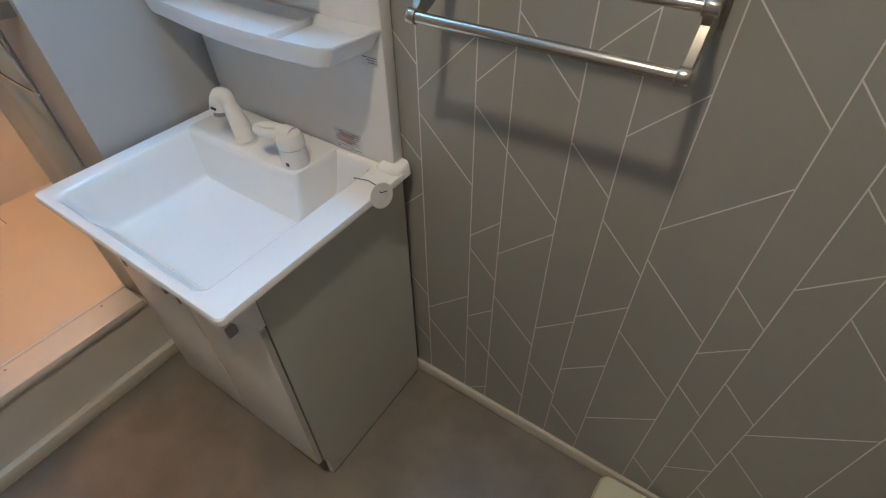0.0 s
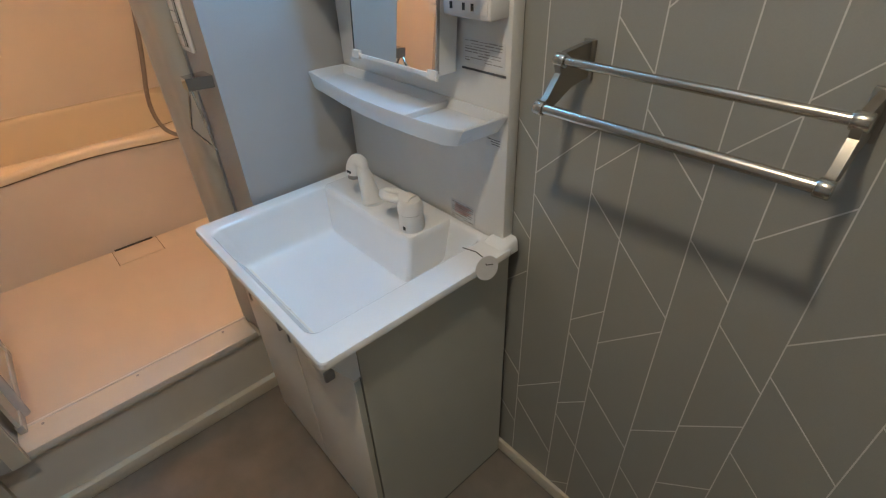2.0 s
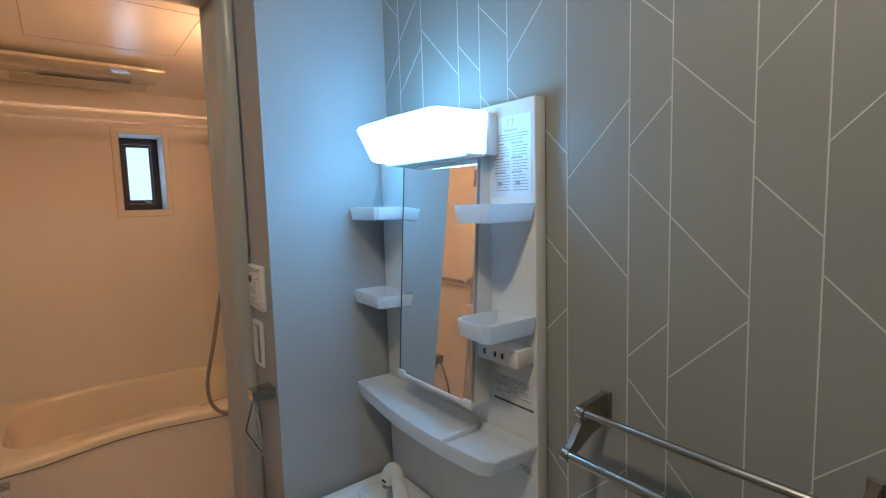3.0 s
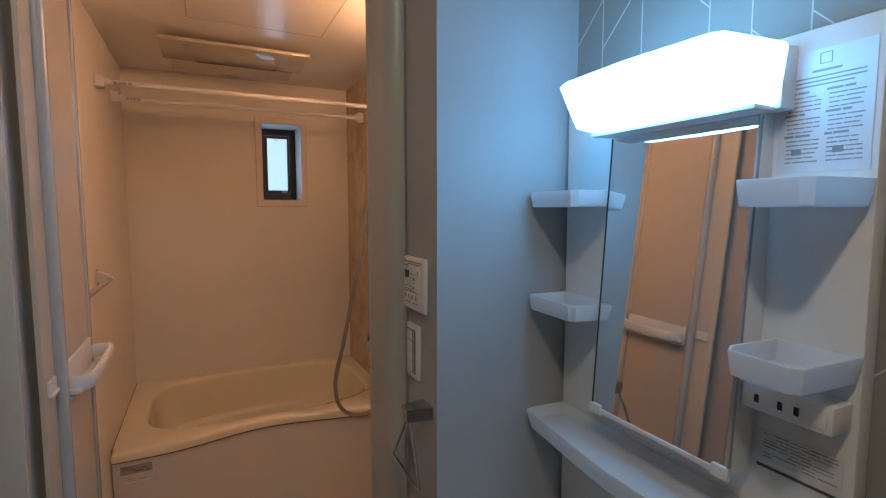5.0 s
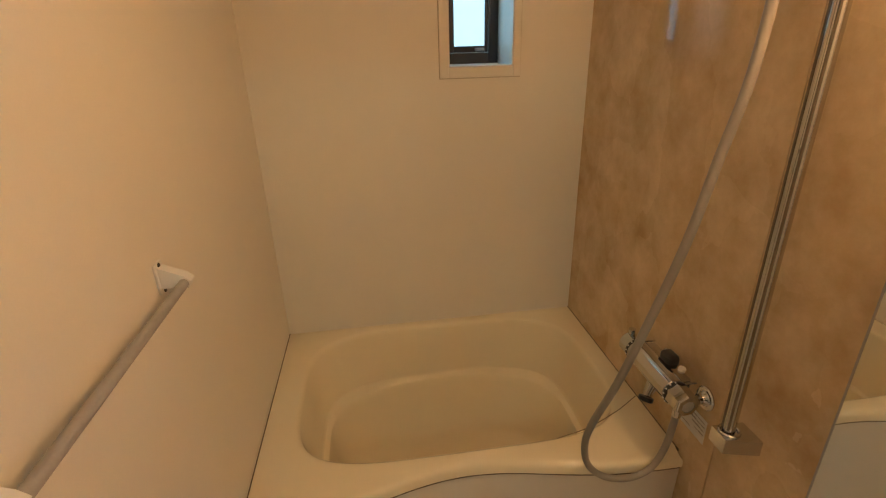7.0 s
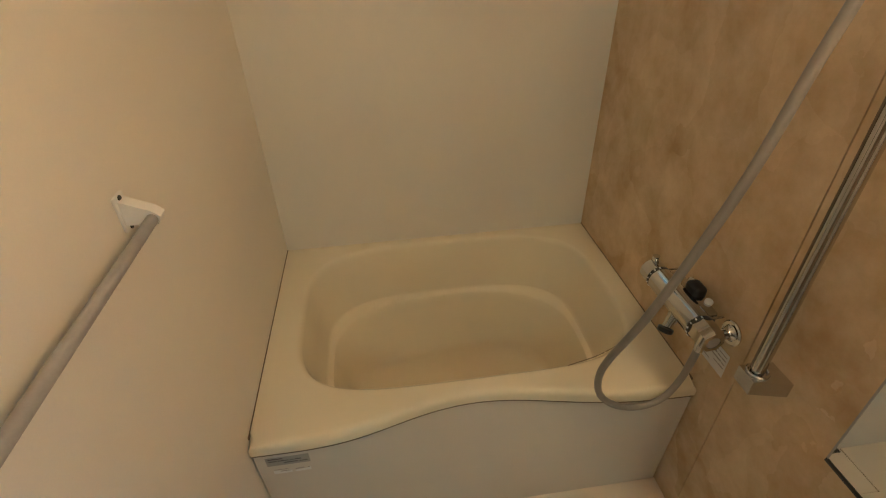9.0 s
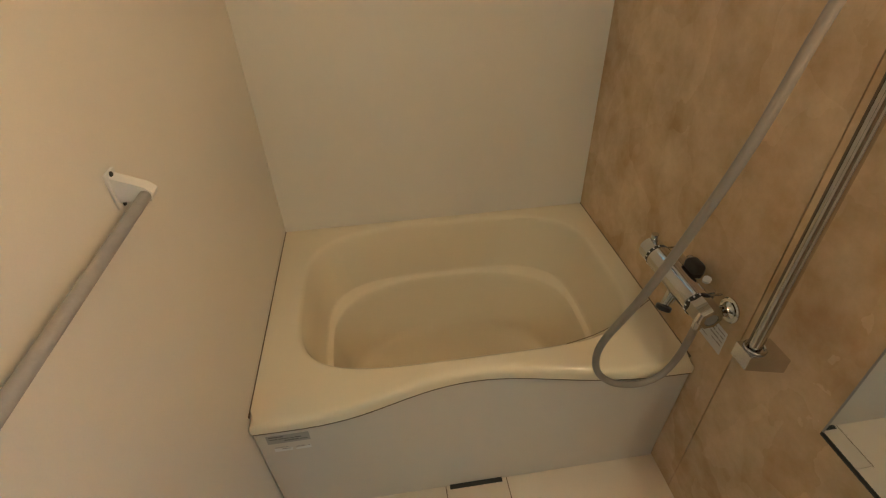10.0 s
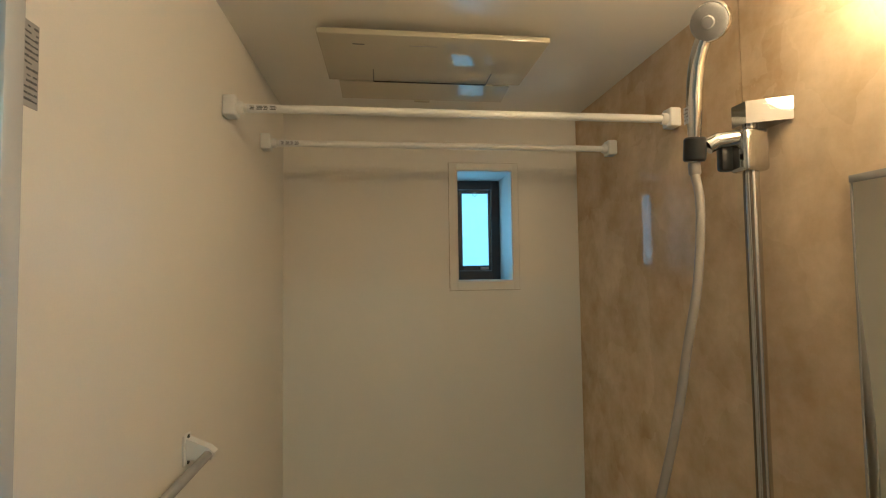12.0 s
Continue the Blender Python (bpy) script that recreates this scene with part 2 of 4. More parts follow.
def round_rect(x0, x1, y0, y1, r, steps=5):
    out = []
    for cx, cy, a in ((x1 - r, y1 - r, 0), (x0 + r, y1 - r, 90), (x0 + r, y0 + r, 180), (x1 - r, y0 + r, 270)):
        for k in range(steps + 1):
            t = radians(a + 90 * k / steps)
            out.append((cx + r * math.cos(t), cy + r * math.sin(t)))
    return out


def finish(name, bm, material, smooth=35):
    bmesh.ops.recalc_face_normals(bm, faces=bm.faces[:])
    mesh = bpy.data.meshes.new(name)
    bm.to_mesh(mesh)
    bm.free()
    mesh.materials.append(material)
    if smooth:
        mesh.polygons.foreach_set("use_smooth", [True] * len(mesh.polygons))
        mesh.set_sharp_from_angle(angle=radians(smooth))
    return new(name, mesh)


def part(name, bm, material, parent, label=""):
    ob = finish(name, bm, material)
    if parent is not None:
        ob.parent = parent
        ob.matrix_parent_inverse = parent.matrix_basis.inverted()
    return tagged(ob, label)


def thing(name, place, label, category, group="", kind=""):
    ob = new(name)
    ob.empty_display_size = 0.05
    ob.matrix_basis = Matrix.Translation(place)
    return tagged(ob, label, category, group, kind)


def structure(name, bm, material, label="", category=""):
    return tagged(finish(name, bm, material), label, category, kind="structure")


def label_card(name, parent, plane, at, a0, a1, b0, b1, rows, sheet=M_PAPER, ink=M_INK, out=-1, gaps=1, mesh_label=""):
    """A thin sheet with unreadable print as bars. plane 'y': a is x, b is z; plane 'x': a is y, b is z. out: the side that it faces."""
    def slab(p0, p1, q0, q1, d0, d1, bm=None):
        lo, hi = sorted((at + out * d0, at + out * d1))
        return box(p0, p1, lo, hi, q0, q1, bm=bm) if plane == "y" else box(lo, hi, p0, p1, q0, q1, bm=bm)
    card = part(name, slab(a0, a1, b0, b1, 0, 0.0008), sheet, parent, mesh_label)
    rng = random.Random(len(name) * 7 + rows)
    bars = bmesh.new()
    w, h = a1 - a0, (b1 - b0) / (rows + 1)
    for r in range(rows):
        z = b1 - h * (r + 1)
        x = a0 + 0.06 * w
        while x < a1 - 0.12 * w:
            length = w * rng.uniform(0.08, 0.34)
            x1 = min(x + length, a1 - 0.05 * w)
            if rng.random() < 0.85:
                slab(x, x1, z, z + h * rng.uniform(0.2, 0.4), 0.0008, 0.0012, bars)
            x = x1 + w * 0.03 * gaps
    part("print", bars, ink, card)
    return card


# ---- plan ----
WALL_N, BLUE_X, RETURN_Y = 0.685, -0.974, 0.340
FRAME_X0, FRAME_X1 = -1.24, -1.13
OPEN_S, OPEN_N, SILL_Z, HEAD_Z = -0.376, 0.283, 0.262, 2.07
BATH_Y0, BATH_Y1, BATH_BACK, BATH_FRONT, BATH_FLOOR, BATH_TOP = -0.405, 0.70, -2.95, -1.24, 0.168, 2.18
TOP = 2.40
EAST, SOUTH = 1.25, -1.15

# ---- large structure: washroom ----
structure("floor", box(-1.145, EAST, SOUTH, WALL_N, -0.1, 0.0), M_FLOOR, "grey-brown concrete-look vinyl floor of the washroom", "floor")
structure("ceiling", box(-1.145, EAST, SOUTH, WALL_N, TOP, TOP + 0.1), M_CEIL, "plain white papered ceiling", "ceiling")
wall_north = structure("wall_north", box(BLUE_X - 0.16, EAST, WALL_N, WALL_N + 0.1, -0.1, TOP + 0.1), M_ACCENT, "matt grey accent wall with thin white geometric lines", "wall")
structure("wall_east", box(EAST, EAST + 0.1, SOUTH, WALL_N, -0.1, TOP + 0.1), M_PLAIN, "plain pale grey papered wall", "wall")
structure("wall_south", box(-1.145, EAST, SOUTH - 0.1, SOUTH, -0.1, TOP + 0.1), M_PLAIN, "plain pale grey papered wall", "wall")
structure("wall_pier_north", box(-1.127, BLUE_X, RETURN_Y, WALL_N, 0, TOP), M_PLAIN, "plain pale grey papered pier beside the basin", "wall")
structure("wall_pier_south", box(-1.145, -1.066, SOUTH, -0.516, 0, TOP), M_PLAIN, "plain pale grey papered wall beside the bath door", "wall")
structure("wall_beside_frame", box(-1.1025, -1.096, -0.4485, -0.3805, SILL_Z, TOP), M_PLAIN, "narrow pale grey papered strip beside the bath door", "wall")
structure("wall_over_door", box(-1.24, FRAME_X1 + 0.002, -0.46, RETURN_Y + 0.01, HEAD_Z + 0.07, TOP), M_PLAIN, "plain pale grey papered wall over the bath door", "wall")


# thin white lines of the patterned paper, drop 0.626 m
def paper_lines():
    bm = bmesh.new()
    y0, y1 = WALL_N - 0.0006, WALL_N + 0.001
    half = 0.00095
    cols = [
        (0.110, 0.246, ((0.838, 1), (0.770, -1), (0.569, -1))),
        (0.246, 0.312, ((0.784, -1), (0.601, 1), (0.496, -1))),
        (0.312, 0.390, ((0.816, 1), (0.559, -1), (0.375, -1))),
        (0.390, 0.536, ((0.803, -1), (0.442, 1), (0.371, -1))),
        (0.536, 0.659, ((0.764, -1), (0.810, 1))),
        (0.659, 0.728, ((0.852, 1), (0.816, -1), (0.508, 1), (0.470, -1))),
        (0.728, 0.840, ((0.980, -1), (0.745, -1), (0.490, 1))),
        (0.840, 1.020, ((0.936, 1), (0.800, -1))),
        (-0.364, -0.241, ((0.909, -1), (0.954, 1))),
        (-0.241, -0.172, ((1.000, 1), (0.959, -1), (0.652, 1), (0.616, -1))),
        (-0.172, -0.060, ((1.124, -1), (0.889, -1), (0.633, 1))),
        (-0.060, 0.020, ((1.080, 1), (0.944, -1))),
        (0.020, 0.110, ((0.979, 1), (0.818, -1), (0.552, 1))),
        (-0.800, -0.662, ((0.716, -1), (0.915, -1), (0.980, 1))),
        (-0.662, -0.592, ((0.642, -1), (0.760, 1), (0.930, -1))),
        (-0.592, -0.510, ((0.962, 1), (0.705, -1), (0.521, -1))),
        (-0.510, -0.364, ((0.945, -1), (0.570, 1), (0.521, -1))),
        (-0.900, -0.800, ((0.711, 1), (0.960, -1), (0.580, 1))),
        (-0.974, -0.900, ((0.606, 1), (0.850, -1))),
    ]
    for x0, x1, lines in cols:
        box(x1 - half, x1 + half, y0, y1, 0.0, TOP, bm=bm)
        for z, slope in lines:
            for k in range(-2, 4):
                a, b = z + k * 0.626, z + k * 0.626 + slope * (x1 - x0)
                if min(a, b) < 0.02 or max(a, b) > TOP - 0.02:
                    continue
                d = half * 1.41
                prism([(x0, y0, a - d), (x1, y0, b - d), (x1, y0, b + d), (x0, y0, a + d)], (0, y1 - y0, 0), bm=bm)
    return bm


part("pattern_line", paper_lines(), M_LINE, wall_north, "thin white printed lines")

structure("baseboard", box(-0.42, EAST, WALL_N - 0.011, WALL_N, 0.0, 0.044, 0.002), M_FRAME, "narrow beige-white baseboard along the grey wall", "baseboard")

# ---- large structure: bath door frame and sill ----
riser = structure("step_riser", box(FRAME_X0, -1.140, -0.46, RETURN_Y, 0.0, SILL_Z - 0.03), M_SILL, "pale step up to the bath door", "step")
structure("step_baseboard", box(-1.140, -1.116, -0.449, RETURN_Y, 0.0, 0.048, 0.003), M_FRAME, "narrow beige baseboard along the bath step", "baseboard")
door_frame = thing("bath_door_frame", (-1.19, -0.04, 0), "pale aluminium frame of the folding bath door", "door frame", kind="structure")
sill = part("sill", box(FRAME_X0, -1.128, OPEN_S, OPEN_N, SILL_Z - 0.03, SILL_Z, 0.006), M_SILL, door_frame, "beige door sill with small screw caps")
part("track", box(FRAME_X0 + 0.012, FRAME_X0 + 0.020, OPEN_S, OPEN_N, SILL_Z - 0.005, SILL_Z + 0.004, 0.001), M_TRIM, door_frame)
for y in (-0.3, -0.06, 0.2):
    part("screw_cap", lathe([(0.004, 0), (0.004, 0.0015), (0.002, 0.002)], (FRAME_X0 + 0.035, y, SILL_Z), (0, 0, 1), 10), M_GREYCAP, sill)


def jamb(y_open, side):
    """Profiled upright: flat reveal between two rounded ridges. side: +1 towards the north."""
    s = side
    wall = y_open + s * 0.052
    prof = [(FRAME_X0, wall), (FRAME_X0, y_open + s * 0.004), (FRAME_X0 + 0.004, y_open), (FRAME_X0 + 0.016, y_open), (FRAME_X0 + 0.02, y_open + s * 0.004),
            (FRAME_X0 + 0.026, y_open + s * 0.008), (-1.172, y_open + s * 0.013), (-1.160, y_open + s * 0.014), (-1.150, y_open + s * 0.017), (-1.136, y_open + s * 0.026),
            (FRAME_X1 + 0.002, y_open + s * 0.040), (FRAME_X1 + 0.001, wall)]
    return prism([(x, y, SILL_Z - 0.02) for x, y in prof], (0, 0, HEAD_Z - SILL_Z + 0.03))


part("jamb", jamb(OPEN_N, 1), M_JAMB, door_frame, "champagne aluminium upright with rounded ridges")
south_profile = [(-1.240, -0.428), (-1.240, -0.358), (-1.235, -0.352), (-1.224, -0.351), (-1.212, -0.356), (-1.190, -0.358), (-1.150, -0.356), (-1.126, -0.350), (-1.113, -0.342), (-1.106, -0.341), (-1.103, -0.345), (-1.103, -0.428)]
part("jamb", prism([(x, y, SILL_Z - 0.001) for x, y in south_profile], (0, 0, HEAD_Z - SILL_Z + 0.011)), M_JAMB, door_frame, "champagne aluminium upright with rounded ridges")
part("gap", box(-1.1028, -1.1005, -0.380, -0.346, SILL_Z, HEAD_Z), M_DARK, door_frame, "thin dark joint beside the casing")
part("casing", box(-1.1002, -1.092, -0.380, -0.3415, SILL_Z - 0.002, TOP - 0.02, 0.002), M_FRAME, door_frame, "beige strip of casing")
part("head", box(FRAME_X0, FRAME_X1 + 0.004, OPEN_S - 0.055, OPEN_N + 0.05, HEAD_Z, HEAD_Z + 0.07, 0.006), M_FRAME, door_frame)
part("casing", box(-1.15, -1.058, -0.520, -0.450, 0.0, TOP - 0.02, 0.006), M_FRAME, door_frame, "beige door casing reaching to the floor")
part("casing", box(-1.15, -1.122, -0.449, OPEN_S - 0.048, 0.0, TOP - 0.02, 0.003), M_FRAME, door_frame, "beige frame filler")
for z in (1.02, 1.62):
    part("screw", lathe([(0.0035, 0), (0.003, 0.001), (0.0008, 0.0015)], (-1.196, OPEN_N + 0.0115, z), (0.1, -1, 0), 10), M_GREYCAP, door_frame)

# ---- large structure: bathroom ----
structure("bath_floor", box(BATH_BACK, BATH_FRONT, BATH_Y0, BATH_Y1, 0.05, BATH_FLOOR), M_BFLOOR, "glossy beige resin floor of the unit bath", "floor")
structure("bath_ceiling", box(BATH_BACK, BATH_FRONT, BATH_Y0, BATH_Y1, BATH_TOP, BATH_TOP + 0.05), M_BCEIL, "smooth cream ceiling panels of the unit bath", "ceiling")
structure("bath_wall_south", box(BATH_BACK, BATH_FRONT, BATH_Y0 - 0.05, BATH_Y0, 0.05, BATH_TOP + 0.05), M_CREAM, "plain cream bath wall panel", "wall")
structure("bath_wall_door_south", box(BATH_FRONT - 0.02, BATH_FRONT, BATH_Y0, OPEN_S - 0.01, 0.05, BATH_TOP), M_CREAM, "cream bath wall beside the door", "wall")
structure("bath_wall_door_north", box(BATH_FRONT - 0.02, BATH_FRONT, OPEN_N + 0.012, BATH_Y1, 0.05, BATH_TOP), M_CREAM, "cream bath wall beside the door", "wall")
structure("bath_wall_over_door", box(BATH_FRONT - 0.02, BATH_FRONT, OPEN_S - 0.01, OPEN_N + 0.012, HEAD_Z + 0.01, BATH_TOP), M_CREAM, "cream bath wall over the door", "wall")
wall_bath_north = structure("bath_wall_north", box(BATH_BACK, BATH_FRONT, BATH_Y1 + 0.004, BATH_Y1 + 0.05, 0.05, BATH_TOP + 0.05), M_JOINT, "backing of the marble-look bath panels", "wall")
SEAM_X = -2.073
part("panel", box(BATH_BACK, SEAM_X - 0.0015, BATH_Y1, BATH_Y1 + 0.006, 0.05, BATH_TOP), M_MARBLE, wall_bath_north, "glossy beige marble-look panel")
part("panel", box(SEAM_X + 0.0015, BATH_FRONT, BATH_Y1, BATH_Y1 + 0.006, 0.05, BATH_TOP), M_MARBLE, wall_bath_north, "glossy beige marble-look panel")
# back wall with the window opening
WY0, WY1, WZ0, WZ1 = 0.226, 0.440, 1.545, 1.965
back = box(BATH_BACK - 0.22, BATH_BACK, BATH_Y0 - 0.05, WY0, 0.05, BATH_TOP + 0.05)
box(BATH_BACK - 0.22, BATH_BACK, WY1, BATH_Y1 + 0.05, 0.05, BATH_TOP + 0.05, bm=back)
box(BATH_BACK - 0.22, BATH_BACK, WY0, WY1, 0.05, WZ0, bm=back)
box(BATH_BACK - 0.22, BATH_BACK, WY0, WY1, WZ1, BATH_TOP + 0.05, bm=back)
structure("bath_wall_west", back, M_CREAM, "plain cream bath wall panel with a small window", "wall")

# ---- window ----
window = thing("window_1", (-3.14, 0.333, 1.755), "small tall window with black frame and frosted glass", "window", kind="structure")
surround = bmesh.new()
for y0, y1, z0, z1 in ((0.197, WY0, 1.513, 1.992), (WY1, 0.463, 1.513, 1.992), (WY0, WY1, 1.513, WZ0), (WY0, WY1, WZ1, 1.992)):
    box(BATH_BACK, BATH_BACK + 0.006, y0, y1, z0, z1, 0.0015, 1, bm=surround)
part("surround", surround, M_CREAM, window, "cream window surround")
# tan strips colour in the thin shadow line round the surround
seam_or_shade = bmesh.new()
for y0, y1, z0, z1 in ((0.1955, 0.197, 1.5115, 1.9935), (0.463, 0.4645, 1.5115, 1.9935), (0.197, 0.463, 1.5115, 1.513), (0.197, 0.463, 1.992, 1.9935)):
    box(BATH_BACK, BATH_BACK + 0.0008, y0, y1, z0, z1, bm=seam_or_shade)
part("seam_or_shade", seam_or_shade, M_SURROUND_SHADE, window, "thin tan line painted as the surround's shadow edge")
lining = bmesh.new()
for y0, y1, z0, z1 in ((WY0, WY0 + 0.004, WZ0, WZ1), (WY1 - 0.004, WY1, WZ0, WZ1), (WY0 + 0.004, WY1 - 0.004, WZ0, WZ0 + 0.004), (WY0 + 0.004, WY1 - 0.004, WZ1 - 0.004, WZ1)):
    box(-3.15, BATH_BACK + 0.003, y0, y1, z0, z1, bm=lining)
part("lining", lining, M_TRIM, window, "white window lining")
GY0, GY1, GZ0, GZ1 = 0.279, 0.390, 1.607, 1.909
fr = bmesh.new()
for y0, y1, z0, z1 in ((WY0, 0.262, WZ0, WZ1), (0.402, WY1, WZ0, WZ1), (0.262, 0.402, WZ0, 1.585), (0.262, 0.402, 1.925, WZ1)):
    box(-3.165, -3.138, y0, y1, z0, z1, 0.002, 1, bm=fr)
part("window_frame", fr, M_WINFRAME, window)
sash = bmesh.new()
for y0, y1, z0, z1 in ((0.263, GY0, 1.586, 1.924), (GY1, 0.401, 1.586, 1.924), (GY0, GY1, 1.586, GZ0), (GY0, GY1, GZ1, 1.924)):
    box(-3.160, -3.145, y0, y1, z0, z1, 0.002, 1, bm=sash)
sash_ob = part("sash", sash, M_WINFRAME, window)
pane = part("pane", box(-3.155, -3.151, GY0 - 0.004, GY1 + 0.004, GZ0 - 0.004, GZ1 + 0.004), M_GLASS, window, "frosted pane")
pane.visible_shadow = False
part("latch", box(-3.145, -3.128, 0.352, 0.385, 1.590, 1.601, 0.003), M_GREYCAP, sash_ob, "grey latch")
part("ring", tube([(-3.140, 0.332 + 0.008 * math.cos(a / 6 * math.pi), 1.904 + 0.008 * math.sin(a / 6 * math.pi)) for a in range(12)], 0.0016, 6), M_GREYCAP, sash_ob)
# unseen wall added close outside; sets how bright the frosted pane looks
structure("backdrop", box(-4.6, -4.5, -2.5, 3.5, -1, 3.1), M_BACK, "unseen plain wall added outside to tone the frosted pane", "backdrop")
structure("ground", box(-60, 60, -60, 60, -1.1, -1.0), M_BACK, "ground outside", "ground")

# ---- bathroom things ----
def tub_front(y):
    ys = (-0.42, -0.30, -0.20, -0.13, -0.06, 0.02, 0.09, 0.16, 0.23, 0.30, 0.37, 0.45, 0.55, 0.72)
    xs = (-2.152, -2.150, -2.153, -2.167, -2.189, -2.210, -2.221, -2.223, -2.217, -2.203, -2.187, -2.171, -2.158, -2.154)
    ks = [a / 40 for a in range(-3, 4)]
    return sum(float(np.interp(y + k, ys, xs)) for k in ks) / len(ks)


def tub():
    t = thing("bathtub", (-2.55, 0.147, BATH_FLOOR), "glossy ivory bathtub with white curved apron, filling the bathroom end", "bathtub")
    n = 144
    cx, cy = -2.58, 0.148
    y0, y1, xb = BATH_Y0 + 0.0018, BATH_Y1 - 0.0018, BATH_BACK + 0.002

    def outer(a, inset):
        dx, dy = math.cos(a), math.sin(a)
        best = 9.0
        if dy > 0:
            best = min(best, (y1 - inset * 0.05 - cy) / dy)
        if dy < 0:
            best = min(best, (y0 + inset * 0.05 - cy) / dy)
        if dx < 0:
            best = min(best, (xb + inset * 0.05 - cx) / dx)
        if dx > 0:
            lo, hi = 0.0, 1.2
            for _ in range(30):
                mid = (lo + hi) / 2
                if cx + dx * mid < tub_front(cy + dy * mid) - inset:
                    lo = mid
                else:
                    hi = mid
            best = min(best, lo)
        return cx + dx * best, cy + dy * best

    angles = [2 * math.pi * k / n for k in range(n)]
    corners = [math.atan2(yy - cy, xx - cx) % (2 * math.pi) for xx, yy in ((tub_front(y1), y1), (xb, y1), (xb, y0), (tub_front(y0), y0))]
    for c in corners:
        i = min(range(n), key=lambda k: abs(angles[k] - c))
        angles[i] = c

    def inner(a, x0, x1, yy0, yy1, back, front):
        """Rounded hollow; back and front say how square the two long sides are."""
        ox, oy = (x0 + x1) / 2, (yy0 + yy1) / 2
        hx, hy = (x1 - x0) / 2, (yy1 - yy0) / 2
        dx, dy = math.cos(a), math.sin(a)
        p = back if dx < 0 else front
        r = (abs(dx / hx) ** p + abs(dy / hy) ** p) ** (-1 / p)
        return ox + dx * r, oy + dy * r

    zt = 0.617
    rings = []
    for inset, z in ((0.018, 0.580), (0.002, 0.5805), (0.0, 0.583), (0.0, 0.600), (0.0015, 0.607), (0.006, 0.613), (0.013, 0.6162), (0.022, zt)):
        rings.append([(*outer(a, inset), z) for a in angles])
    for x0, x1, yy0, yy1, back, front, z in (
            (-2.926, -2.262, -0.326, 0.644, 3.6, 4.4, zt), (-2.920, -2.268, -0.321, 0.639, 3.6, 4.4, zt - 0.0015), (-2.914, -2.274, -0.316, 0.634, 3.6, 4.4, zt - 0.006), (-2.910, -2.280, -0.311, 0.630, 3.6, 4.4, zt - 0.018),
            (-2.897, -2.298, -0.294, 0.612, 3.5, 4.2, 0.50), (-2.884, -2.312, -0.276, 0.594, 3.4, 4.0, 0.422), (-2.882, -2.314, -0.273, 0.591, 3.4, 4.0, 0.4135), (-2.878, -2.316, -0.270, 0.588, 3.3, 4.0, 0.4095),
            (-2.868, -2.321, -0.258, 0.574, 2.65, 3.8, 0.4065), (-2.864, -2.323, -0.254, 0.570, 2.6, 3.8, 0.4040), (-2.861, -2.324, -0.252, 0.568, 2.55, 3.8, 0.3985), (-2.856, -2.328, -0.248, 0.562, 2.5, 3.8, 0.375),
            (-2.828, -2.346, -0.220, 0.526, 2.4, 3.8, 0.26), (-2.812, -2.358, -0.212, 0.514, 2.5, 3.6, 0.205), (-2.802, -2.366, -0.205, 0.506, 2.5, 3.6, 0.187), (-2.790, -2.376, -0.195, 0.496, 2.5, 3.6, 0.1775),
            (-2.765, -2.396, -0.172, 0.474, 2.5, 3.4, 0.1725), (-2.70, -2.46, -0.11, 0.41, 2.5, 3.0, 0.171)):
        rings.append([(*inner(a, x0, x1, yy0, yy1, back, front), z) for a in angles])
    shell = loft(rings, caps=False)
    shell.faces.new([v for v in shell.verts if abs(v.co.z - 0.171) < 1e-5][::1])
    part("shell", shell, M_TUB, t, "glossy ivory tub shell")
    # apron under the lip
    rows = []
    for k in range(41):
        y = y0 + 0.002 + (y1 - y0 - 0.004) * k / 40
        top, foot = tub_front(y) - 0.006, -2.174
        line = [(top + (foot - top) * min(1, h * 1.15) ** 1.2, y, 0.5775 - h * (0.5775 - BATH_FLOOR)) for h in (0, 0.1, 0.25, 0.4, 0.55, 0.7, 0.85, 1.0)]
        rows.append(line + [(-2.26, y, BATH_FLOOR), (-2.26, y, 0.573)])
    part("apron", loft(rows), M_APRON, t, "white curved apron")
    part("lip_joint", tube([(tub_front(y0 + 0.004 + (y1 - y0 - 0.008) * k / 40) - 0.0025, y0 + 0.004 + (y1 - y0 - 0.008) * k / 40, 0.5790) for k in range(41)], 0.0020, 6), M_JOINT, t, "thin dark line under the lip")
    # narrow dark sealing joints beside the walls
    part("joint", box(xb - 0.0005, tub_front(y0) - 0.026, BATH_Y0 + 0.0002, BATH_Y0 + 0.0026, zt - 0.006, zt + 0.0008), M_JOINT, t)
    part("joint", box(xb, tub_front(y1) - 0.026, BATH_Y1 - 0.0026, BATH_Y1 - 0.0002, zt - 0.006, zt + 0.0008), M_JOINT, t)
    part("apron_joint", box(-2.186, -2.1765, BATH_Y0 + 0.0002, BATH_Y0 + 0.0030, BATH_FLOOR, 0.575), M_JOINT, t)
    part("apron_joint", box(-2.186, -2.1765, BATH_Y1 - 0.0030, BATH_Y1 - 0.0002, BATH_FLOOR, 0.575), M_JOINT, t)
    part("deck_line", tube(spline([(-2.272, 0.40, zt + 0.0002), (-2.296, 0.50, zt + 0.0002), (-2.345, 0.61, zt + 0.0002), (-2.395, 0.694, zt + 0.0002)]), 0.0011, 6), M_JOINT, t, "thin groove across the deck")
    return t


